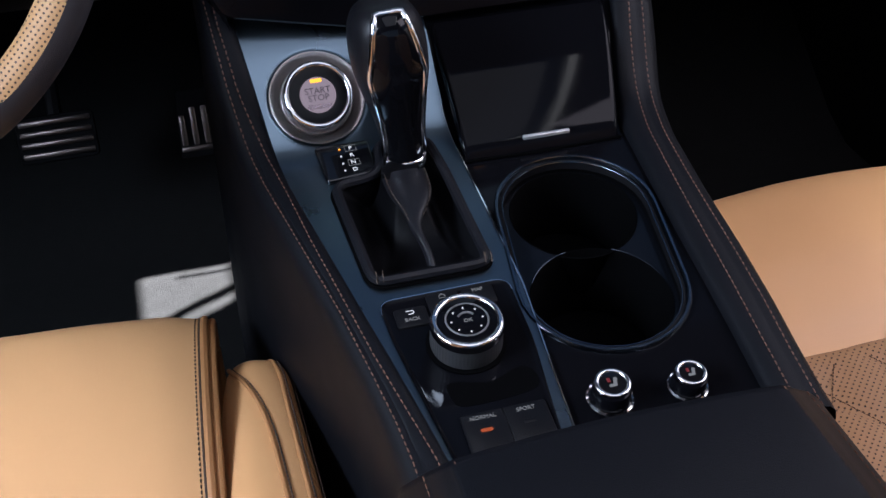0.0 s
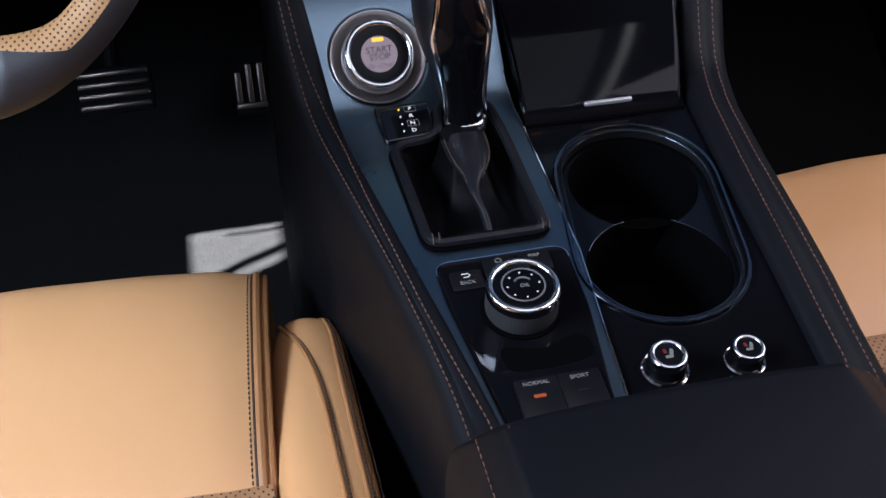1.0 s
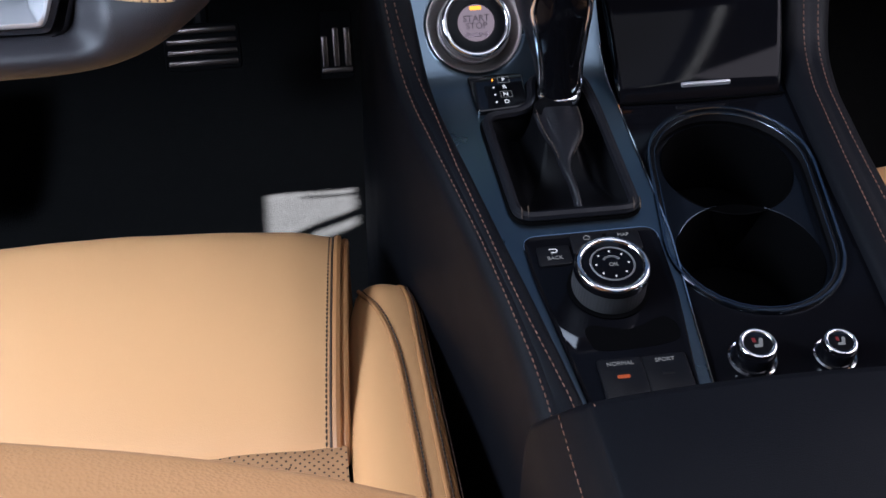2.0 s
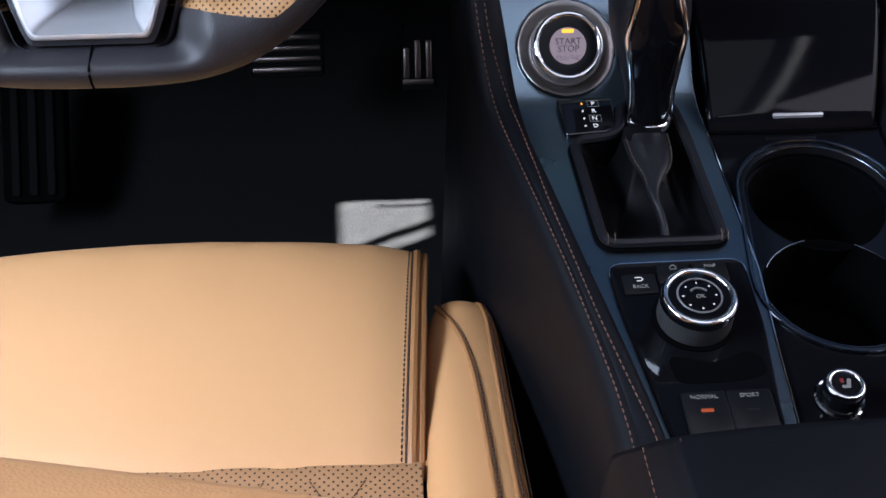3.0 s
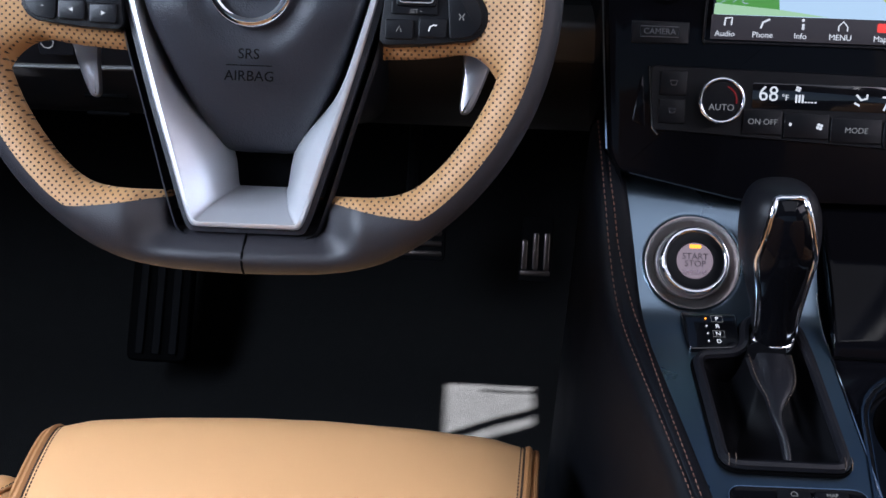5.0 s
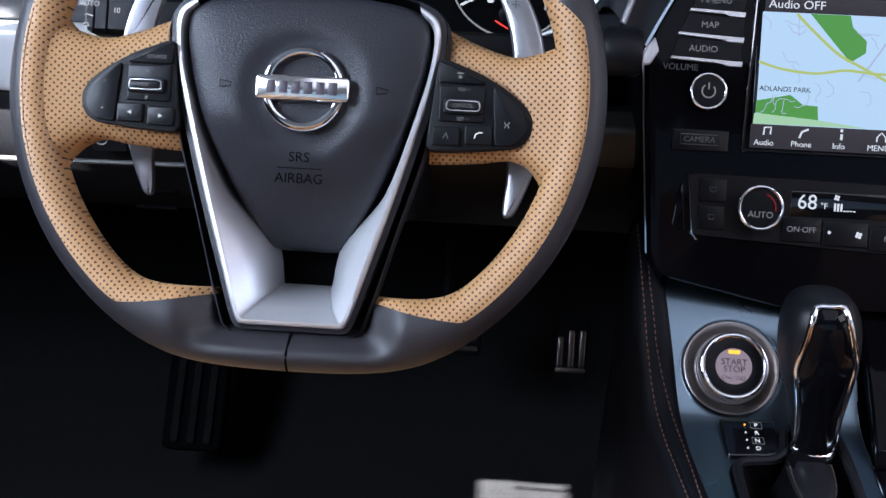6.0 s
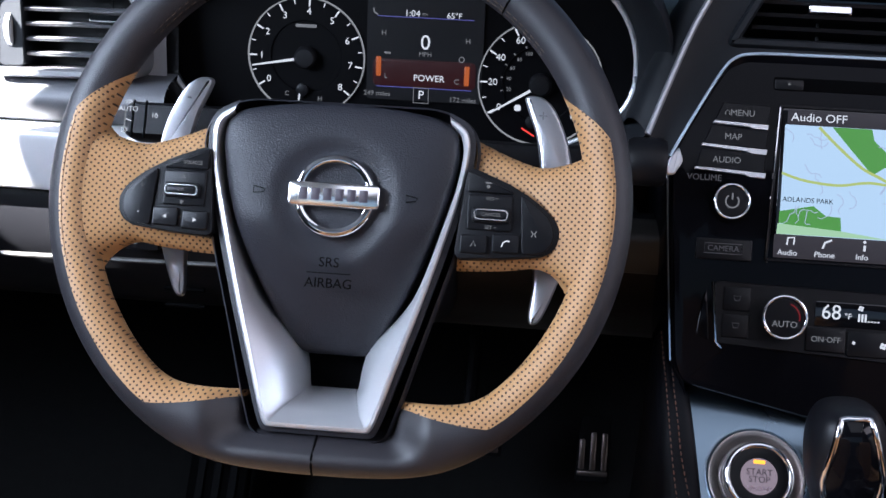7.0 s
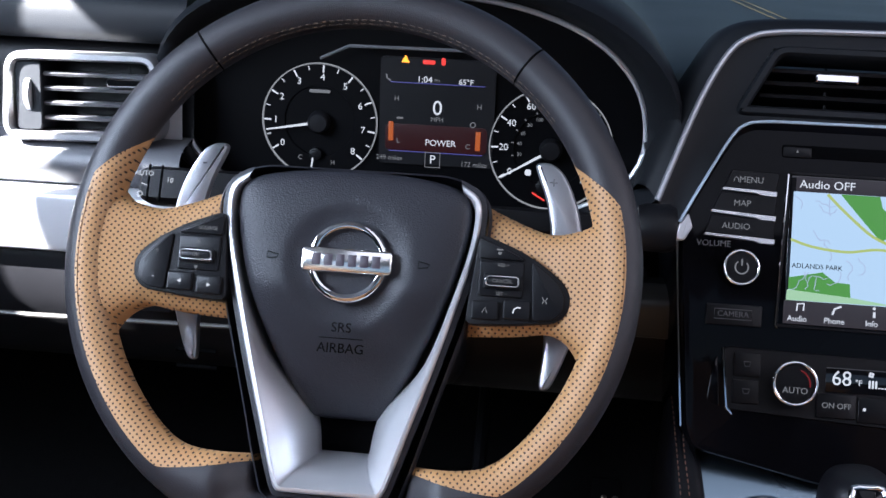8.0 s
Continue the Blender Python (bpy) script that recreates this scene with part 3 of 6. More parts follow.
def switch_pod(side):
    """Flush black pod with a rocker, two small keys and two shaped keys."""
    def spot(x, y):
        return (x, y) if side < 0 else (-(x * 1.035 + 0.0015), y - 0.003)

    def plate(name, pts, z0, z1, material, parent, r=0.0015, label=""):
        ol = rounded([spot(*p) for p in pts], r, 3)
        return part(name, pillow(ol if side < 0 else ol[::-1], [(0, z0), (0, z1 - 0.0006), (0.0003, z1 - 0.0002), (0.0009, z1)]), material, parent, label, angle=30)

    def bar(cx, cy, w, h):
        return [(cx - w / 2, cy - h / 2), (cx + w / 2, cy - h / 2), (cx + w / 2, cy + h / 2), (cx - w / 2, cy + h / 2)]

    pod = plate("switch_pod", POD_L, -0.016, 0.0066, m_plastic, wheel, 0.006, "black switch pod on the spoke")
    plate("shaped_key", VOLUME, 0.006, 0.0086, m_key, pod, 0.003)
    plate("shaped_key", SOURCE, 0.006, 0.0086, m_key, pod)
    plate("rocker_housing", bar(-0.0932, -0.0012, 0.0262, 0.0215), 0.006, 0.0080, m_key, pod)
    plate("rocker_switch", bar(-0.0942, -0.0028, 0.0225, 0.0090), 0.0075, 0.0105, m_plastic, pod, 0.002)
    tx, ty = spot(-0.0942, -0.0028)
    loop = [Vector(p) for p in box2(0.0195, 0.0058, 0.0026, 4, tx, ty)]
    part("rocker_ring", tube([(p.x, p.y, 0.0112) for p in loop], 0.0007, 6, True), m_emblem, pod, "chrome ring of the toggle")
    plate("rocker_face", bar(-0.0942, -0.0028, 0.0180, 0.0044), 0.010, 0.0116, m_key, pod, 0.0018)
    letters("key_print", "OK" if side < 0 else "CANCEL", 0.0032, m_lit_grey, pod, at(tx, ty, 0.0118))
    for bx, by in ((-0.1036, -0.0193), (-0.0850, -0.0207)):
        plate("switch_key", bar(bx, by, 0.0158, 0.0112), 0.006, 0.0088, m_key, pod)
    tri = [(0.0015, 0), (-0.0010, 0.0013), (-0.0010, -0.0013)]
    if side < 0:
        for bx, by, f in ((-0.1036, -0.0193, -1), (-0.0850, -0.0207, 1)):
            part("key_arrow", pillow([Vector((bx + x * f, by + y)) for x, y in tri], [(0, 0.0086), (0, 0.0090)]), m_white, pod)
        for yy, f in ((0.0060, 1), (-0.0102, -1)):
            part("key_arrow", pillow([Vector((tx + y, yy + x * f)) for x, y in tri], [(0, 0.0078), (0, 0.0083)]), m_lit_grey, pod)
        letters("key_print", "SOURCE", 0.0032, m_lit_grey, pod, at(-0.0890, 0.0145, 0.0088))
        letters("key_print", "+", 0.0045, m_lit_grey, pod, at(-0.1195, -0.0015, 0.0088))
        letters("key_print", "-", 0.0055, m_white, pod, at(-0.1205, -0.0172, 0.0088))
    else:
        letters("key_print", "RES +", 0.0030, m_lit_grey, pod, at(tx, 0.0042, 0.0083))
        letters("key_print", "SET \u2212", 0.0030, m_lit_grey, pod, at(tx, -0.0132, 0.0083))
        px, py = spot(-0.1036, -0.0193)
        part("phone_mark", tube([(px - 0.0022, py - 0.0020, 0.0090), (px - 0.0016, py + 0.0004, 0.0090), (px + 0.0004, py + 0.0016, 0.0090), (px + 0.0024, py + 0.0014, 0.0090)], 0.0005, 5), m_white, pod)
        px, py = spot(-0.0850, -0.0207)
        part("talk_mark", tube([(px - 0.0016, py - 0.0016, 0.0090), (px + 0.0002, py + 0.0018, 0.0090), (px + 0.0014, py - 0.0014, 0.0090)], 0.0003, 4), m_lit_grey, pod)
        px, py = spot(-0.1195, -0.0125)
        for k in (-1, 1):
            part("car_mark", tube([(px + k * 0.0014, py - 0.0018, 0.0088), (px + k * 0.0004, py, 0.0088), (px + k * 0.0016, py + 0.0018, 0.0088)], 0.0004, 4), m_lit_grey, pod)
        px, py = spot(-0.0915, 0.0155)
        part("distance_mark", chip(0.0042, 0.0011, 0.0003, 0.0004, 0.0001, 1, px, py + 0.0012, 0.0084), m_lit_grey, pod)
        part("distance_mark", chip(0.0022, 0.0018, 0.0003, 0.0004, 0.0001, 1, px, py - 0.0010, 0.0084), m_lit_grey, pod)


switch_pod(-1)
switch_pod(1)

# paddles behind the spokes
PAD_T = [(-0.1290, 0.020), (-0.1275, 0.046), (-0.1180, 0.070), (-0.1085, 0.0795), (-0.0985, 0.0800), (-0.0990, 0.0740), (-0.1060, 0.056), (-0.1100, 0.036), (-0.1110, 0.015)]
PAD_B = [(-0.1245, -0.020), (-0.1210, -0.038), (-0.1125, -0.0605), (-0.1075, -0.0655), (-0.1045, -0.0620), (-0.1060, -0.042), (-0.1070, -0.020)]
for s in (-1, 1):
    pad = part("paddle_shifter", pillow(spline(PAD_T if s < 0 else [(x + 0.0135, y) for x, y in mirrored(PAD_T)], 5), [(0, -0.050), (-0.0006, -0.047), (0.0006, -0.0445), (0.003, -0.0435)]), m_paddle, wheel, "satin silver shift paddle")
    part("paddle_tip", pillow(spline(PAD_B if s < 0 else [(x + 0.018, y - 0.002) for x, y in mirrored(PAD_B)], 5), [(0, -0.052), (-0.0006, -0.049), (0.0006, -0.0465), (0.003, -0.0455)]), m_paddle, pad)
    letters("paddle_mark", "-" if s < 0 else "+", 0.011, m_grey_print, pad, at(-0.112 if s < 0 else 0.123, 0.067, -0.0434))

# steering column and its stalks
column = thing("steering_column", axes_at((0, 0, 0.66), (1, 0, 0), (0, math.sin(RAKE), math.cos(RAKE))), "black plastic steering column shroud", "steering column")
part("shroud", pillow(box2(0.125, 0.115, 0.03, 5, 0, -0.012), [(0, -0.24), (0, -0.085), (0.006, -0.072)]), m_plastic, column)
for s in (-1, 1):
    sy = 0.056 if s < 0 else 0.047
    stalk = part("stalk", pillow(box2(0.12, 0.026 if s < 0 else 0.019, 0.009, 4, s * 0.11, sy), [(0, -0.098), (0, -0.082), (0.003, -0.077)]), m_plastic, column, "black plastic column stalk")
    for k in range(2):
        part("stalk_ring", chip(0.0016, 0.0265 if s < 0 else 0.0195, 0.001, 0.0005, 0.0003, 2, s * (0.153 + 0.009 * k), sy, -0.0776), m_void, stalk)
    if s < 0:
        letters("stalk_print", "AUTO", 0.0050, m_white, stalk, at(-0.1655, 0.0625, -0.0766))
        letters("stalk_print", "OFF", 0.0032, m_white, stalk, at(-0.1655, 0.0672, -0.0766))
        part("lamp_mark", tube([(-0.1672 + 0.0022 * math.cos(q), 0.0478 + 0.0018 * math.sin(q), -0.0766) for q in (0, 1, 2, 3, 4, 5)], 0.0003, 4, True), m_white, stalk)
        part("lamp_mark", tube([(-0.1672, 0.0555, -0.0766), (-0.1625, 0.0540, -0.0766)], 0.0004, 4), m_white, stalk)
        letters("stalk_print", "10", 0.0050, m_white, stalk, at(-0.1465, 0.0585, -0.0766))
    else:
        part("stalk_knob", lathe([(0.0145, -0.004), (0.0165, 0.0), (0.0170, 0.018), (0.0150, 0.022)], 24), m_plastic, stalk, m=axes_at((0.186, 0.050, -0.090), (0, 0, 1), (0, 1, 0)) @ pose(0, 0, 0, 0, 180, 0))

# ---- dashboard ----
dash = thing("dashboard", Matrix(), "black stitched dashboard with a silver panel and a hooded cluster", "dashboard")


def swept(profile, xs, shift=None, n=6):
    """A profile in (y, z) carried along x."""
    line = spline([(0, *p) for p in profile], n, False)
    rings = []
    for x in xs:
        dy, dz = shift(x) if shift else (0, 0)
        rings.append([(x, p.y + dy, p.z + dz) for p in line])
    bm = bmesh.new()
    loft(bm, rings, False)
    return bm


def steps(a, b, n):
    return [a + (b - a) * i / n for i in range(n + 1)]


# the soft top runs the whole width, the parts below it are interrupted by the cluster and the stack
part("dash_top", swept([(1.04, 0.84), (0.70, 0.845), (0.40, 0.835), (0.29, 0.822), (0.262, 0.808), (0.262, 0.780)], [*steps(-0.74, 0.10, 20), *steps(0.12, 0.24, 8), *steps(0.26, 1.10, 16)], lambda x: (0.0, -0.066 * max(0.0, min(1.0, (x - 0.10) / 0.10)))), m_dash_top, dash, "soft dash top, window sheen put into its grey", angle=80)
part("dash_lip", swept([(0.34, 0.824), (0.24, 0.815), (0.200, 0.798), (0.192, 0.776), (0.200, 0.762), (0.24, 0.758)], steps(-0.74, -0.165, 14)), m_dash, dash, "rounded black vinyl lip", angle=80)
part("dash_face", swept([(0.24, 0.758), (0.215, 0.752), (0.205, 0.69), (0.190, 0.684)], steps(-0.74, -0.165, 10)), m_plastic, dash, angle=80)
part("cluster_flank", swept([(0.23, 0.752), (0.206, 0.746), (0.200, 0.715), (0.198, 0.684), (0.20, 0.676)], steps(-0.187, -0.172, 3)), m_pale_panel, dash, "pale grey flank of the cluster", angle=80)
part("dash_ledge", swept([(0.205, 0.688), (0.176, 0.682), (0.166, 0.668), (0.176, 0.652), (0.19, 0.648)], steps(-0.74, -0.165, 12)), m_ledge, dash, "grey vinyl ledge under the vent", angle=80)
part("dash_panel", swept([(0.185, 0.650), (0.166, 0.647), (0.160, 0.640), (0.164, 0.602), (0.172, 0.597), (0.19, 0.597)], steps(-0.74, -0.165, 12)), m_pale_panel, dash, "pale satin silver dash panel, its shade put in the colour", angle=50)
part("dash_panel", swept([(0.185, 0.600), (0.170, 0.597), (0.160, 0.590), (0.166, 0.565), (0.172, 0.560), (0.19, 0.560)], steps(0.165, 0.24, 4)), m_trim_darkened, dash, "satin silver dash panel, its shade put in the colour", angle=50)
part("knee_panel", swept([(0.20, 0.600), (0.180, 0.592), (0.185, 0.545), (0.215, 0.500), (0.27, 0.465), (0.40, 0.455), (0.70, 0.45)], steps(-0.74, 0.245, 24)), m_plastic, dash, "dark lower dash panel", angle=80)
part("knee_panel", swept([(0.30, 0.760), (0.22, 0.70), (0.215, 0.545), (0.235, 0.500), (0.29, 0.465), (0.40, 0.455), (0.70, 0.45)], steps(0.545, 1.10, 16)), m_plastic, dash, "dark lower dash panel on the passenger side", angle=80)
part("knee_ledge", tube([(-0.50, 0.174, 0.540), (-0.30, 0.172, 0.539), (-0.12, 0.174, 0.541)], 0.0022, 8), m_trim_darkened, dash, "thin grey trim line")
part("dash_switch", pillow(box2(0.028, 0.022, 0.003), [(0, 0), (0, 0.006), (0.001, 0.007)]), m_key, dash, m=axes_at((-0.190, 0.178, 0.561), (1, 0, 0), (0, 0, 1)))
part("switch_mark", tube([(-0.196 + 0.005 * math.cos(q * 0.7), 0.1695, 0.561 + 0.005 * math.sin(q * 0.7)) for q in range(9)], 0.0006, 5, True), m_lit_grey, dash)
for zz in (0.505, 0.49):
    part("knee_slot", tube([(-0.185, 0.205, zz), (-0.15, 0.204, zz)], 0.0018, 6), m_void, dash)
stitch_a = [Vector((0.300 + 0.030 * t, 0.95 - 0.56 * t, 0.7795 + 0.0005 * t)) for t in steps(0, 1, 12)]
for k in (0.0, 0.012):
    part("dash_stitching", stitches([p + Vector((k, 0, 0)) for p in stitch_a], 0.007, 0.0058, 0.0007), m_thread_yellow, dash, "pale stitching on the dash top")

# cluster hood
hood = bmesh.new()


def oval(cx, cz, a, b_up, b_dn, y, n=64, tilt=0.0):
    out = []
    for i in range(n):
        q = 2 * math.pi * i / n
        c, s = math.cos(q), math.sin(q)
        e = 2 / 2.3
        x, z = math.copysign(abs(c) ** e, c) * a, math.copysign(abs(s) ** e, s) * (b_up if s > 0 else b_dn)
        low = max(0.0, -c) * max(0.0, min(1.0, 1.0 - s * 1.4))
        out.append((cx + x, y + tilt * z + max(0.0, 0.214 - y) * low, cz + z))
    return out


loft(hood, [oval(0.008, 0.705, 0.183, 0.106, 0.078, 0.222), oval(0.009, 0.706, 0.190, 0.110, 0.080, 0.195), oval(0.010, 0.708, 0.197, 0.113, 0.080, 0.165, tilt=-0.06), oval(0.010, 0.709, 0.203, 0.119, 0.082, 0.157, tilt=-0.06), oval(0.010, 0.709, 0.206, 0.126, 0.085, 0.166, tilt=-0.05), oval(0.010, 0.709, 0.208, 0.131, 0.086, 0.20), oval(0.010, 0.709, 0.208, 0.133, 0.086, 0.30)])
part("cluster_hood", hood, m_dash, dash, "hooded black cluster surround", angle=80)
part("cluster_ring", tube([Vector(p) for p in oval(0.008, 0.704, 0.1835, 0.1045, 0.076, 0.2175)], 0.0022, 8, True), m_silver, dash, "thin silver ring round the cluster")


# ---- instrument cluster ----
cluster = thing("instrument_cluster", axes_at((0, 0.221, 0.70), (1, 0, 0), (0, 0, 1)), "instrument cluster with two white-ringed gauges and a display", "gauges")
part("cluster_face", pillow([Vector((x, z - 0.70)) for x, _, z in oval(0.008, 0.705, 0.186, 0.108, 0.080, 0)], [(0, -0.022), (0, -0.012)]), m_gauge_face, cluster, "dark gauge face")
part("cluster_brow", tube([(-0.066, 0.0545, 0.001), (-0.043, 0.0655, 0.001), (0.073, 0.0665, 0.001), (0.105, 0.058, 0.001)], 0.0013, 6), m_grey_print, cluster, "grey brow line over the display")


def gauge(cx, cy, r, numerals, value, label):
    g = part("gauge_ring", lathe([(r - 0.0005, -0.0115), (r - 0.0004, -0.0094), (r + 0.0001, -0.0090), (r + 0.0006, -0.0095), (r + 0.0006, -0.0115)], 64, None, cx, cy, False), m_gauge_ring, cluster, label)
    part("gauge_dial", lathe([(r - 0.001, -0.0125), (r - 0.001, -0.0105), (r * 0.62, -0.0105), (r * 0.60, -0.0125)], 64, None, cx, cy, False), m_gauge_face, g)
    k = len(numerals) - 1
    for i, words in enumerate(numerals):
        q = radians(212 - 252 * i / k)
        if words:
            letters("gauge_numeral", words, 0.0076 if len(words) < 3 else 0.0066, m_white, g, at(cx + math.cos(q) * r * 0.77, cy + math.sin(q) * r * 0.77, -0.0098))
        part("gauge_tick", chip(0.0060, 0.0013, 0.0005, 0.0003, 0.0001, 1), m_white, g, m=at(cx + math.cos(q) * r * 0.915, cy + math.sin(q) * r * 0.915, -0.0102, math.degrees(q)))
        if i < k:
            q2 = radians(212 - 252 * (i + 0.5) / k)
            part("gauge_tick", chip(0.0036, 0.0007, 0.0005, 0.0002, 0.0001, 1), m_white, g, m=at(cx + math.cos(q2) * r * 0.935, cy + math.sin(q2) * r * 0.935, -0.0102, math.degrees(q2)))
    q = radians(212 - 252 * value)
    part("needle", pillow([Vector((0.004, -0.0011)), Vector((r * 0.93, -0.0005)), Vector((r * 0.93, 0.0005)), Vector((0.004, 0.0011))], [(0, 0.0), (0, 0.0012)]), m_white, g, "white needle", m=at(cx, cy, -0.006, math.degrees(q)))
    part("needle_hub", lathe([(0.0092, -0.010), (0.0088, -0.004), (0.007, -0.002), (0.001, -0.0015)], 28, None, cx, cy), m_plastic, g, "black needle hub")
    return g


m_gauge_ring = glow("gauge_ring_white", (0.80, 0.82, 0.86), 0.30)
tach = gauge(-0.0685, 0.002, 0.0468, [str(i) for i in range(9)], 0.085, "white-ringed engine speed gauge")
speed = gauge(0.1190, -0.0095, 0.0490, ["0", "20", "40", "60", "80", "100", "120", "140", "160"], 0.0, "white-ringed speed gauge")
for km in range(20, 241, 20):
    q = radians(212 - 252 * km * 0.6214 / 160)
    letters("inner_numeral", str(km), 0.0040, m_lit_grey, speed, at(0.119 + math.cos(q) * 0.0255, -0.0095 + math.sin(q) * 0.0255, -0.0102))
    part("inner_tick", chip(0.0020, 0.0008, 0.0003, 0.0002, 0.0001, 1), m_lit_grey, speed, m=at(0.119 + math.cos(q) * 0.0310, -0.0095 + math.sin(q) * 0.0310, -0.0102, math.degrees(q)))
for cx, cy, m_ in ((-0.0715, -0.0245, m_white), (0.1140, -0.0400, m_red)):
    small = part("small_gauge", lathe([(0.0052, -0.0105), (0.005, -0.007), (0.003, -0.006), (0.0005, -0.006)], 20, None, cx, cy), m_plastic, cluster, "small gauge hub")
    part("needle", chip(0.0012, 0.012, 0.0008, 0.0004, 0.0002, 1), m_white if cx < 0 else m_red, small, m=at(cx - 0.0025, cy - 0.008, -0.007, -8 if cx < 0 else 60))
letters("gauge_print", "C", 0.0052, m_lit_grey, cluster, at(-0.0845, -0.0285, -0.0104))
letters("gauge_print", "H", 0.0052, m_lit_grey, cluster, at(-0.0575, -0.0315, -0.0104))
part("gauge_unit", chip(0.017, 0.0026, 0.0003, 0.0005, 0.0001, 1, -0.0685, 0.0265, -0.0106), m_lit_grey, cluster)
part("fuel_mark", chip(0.0050, 0.0050, 0.0003, 0.001, 0.0001, 1, 0.1020, -0.0295, -0.0106), m_white, cluster)

m_disp = glow("display_dark", (0.03, 0.032, 0.05), 0.07)
m_disp_red = glow("display_red_band", (0.10, 0.010, 0.014), 0.20)
disp = part("display", pillow(box2(0.092, 0.086, 0.003, 3, 0.0265, 0.0145), [(0, -0.012), (0, -0.0098)]), m_disp, cluster, "lit colour display between the gauges")
part("display_band", chip(0.082, 0.0215, 0.0004, 0.004, 0.0001, 3, 0.0265, -0.0065, -0.0098), m_disp_red, disp, "dim red band on the display")
for yy in (0.0375, -0.0180):
    part("display_rule", chip(0.076, 0.0006, 0.0004, 0.0002, 0.0001, 1, 0.0265, yy, -0.0098), glow("display_blue_rule", (0.15, 0.15, 0.55), 0.5), disp)
letters("display_print", "0", 0.0165, m_white, disp, at(0.0270, 0.0180, -0.0094))
letters("display_print", "MPH", 0.0052, m_lit_grey, disp, at(0.0270, 0.0090, -0.0094))
letters("display_print", "POWER", 0.0072, m_white, disp, at(0.0305, -0.0100, -0.0092))
letters("display_print", "P", 0.0098, m_white, disp, at(0.0245, -0.0238, -0.0094))
part("gear_frame", tube([(0.0185, -0.0300, -0.0094), (0.0305, -0.0300, -0.0094), (0.0305, -0.0178, -0.0094), (0.0185, -0.0178, -0.0094)], 0.0004, 4, True), m_lit_grey, disp)
letters("display_print", "1:04", 0.0072, m_white, disp, at(0.0160, 0.0405, -0.0094))
letters("display_print", "PM", 0.0034, m_lit_grey, disp, at(0.0260, 0.0400, -0.0094))
letters("display_print", "65\u00b0F", 0.0064, m_white, disp, at(0.0490, 0.0400, -0.0094))
letters("display_print", "249 miles", 0.0056, m_lit_grey, disp, at(-0.0110, -0.0240, -0.0094))
letters("display_print", "172 miles", 0.0056, m_lit_grey, disp, at(0.0580, -0.0260, -0.0094))
for x, yy, words in ((-0.0060, 0.0245, "H"), (0.0605, 0.0210, "H"), (-0.0040, -0.0095, "L"), (0.0525, -0.0115, "C")):
    letters("display_print", words, 0.0058, m_lit_grey, disp, at(x, yy, -0.0092))
for x, yy in ((-0.0100, -0.0020), (0.0605, -0.0065)):
    part("display_bar", chip(0.0040, 0.0155, 0.0004, 0.0005, 0.0001, 1, x, yy, -0.0094), m_amber_dim, disp, "amber level bar")
part("oil_mark", chip(0.0052, 0.0016, 0.0003, 0.0004, 0.0001, 1, -0.0030, 0.0090, -0.0094), m_lit_grey, disp)
part("gauge_mark", tube([(0.0560 + 0.0022 * math.cos(q), 0.0065 + 0.0022 * math.sin(q), -0.0094) for q in (0, 1, 2, 3, 4, 5)], 0.0004, 4, True), m_lit_grey, disp)
part("phone_mark", tube([(-0.0145, 0.0435, -0.0094), (-0.0140, 0.0405, -0.0094), (-0.0110, 0.0385, -0.0094)], 0.0007, 5), m_lit_grey, disp)
part("warning_lamp", pillow([Vector((-0.0030, 0.0535)), Vector((0.0035, 0.0535)), Vector((0.0002, 0.0595))], [(0, -0.0098), (0, -0.0093)]), m_orange, cluster, "amber triangular warning lamp")
part("warning_lamp", chip(0.0100, 0.0032, 0.0004, 0.0008, 0.0001, 1, 0.0190, 0.0545, -0.0098), m_red, cluster, "red warning lamp")
part("warning_lamp", chip(0.0034, 0.0058, 0.0004, 0.0012, 0.0001, 2, 0.0305, 0.0555, -0.0098), m_red, cluster, "red belt warning lamp")

# ---- air vents ----


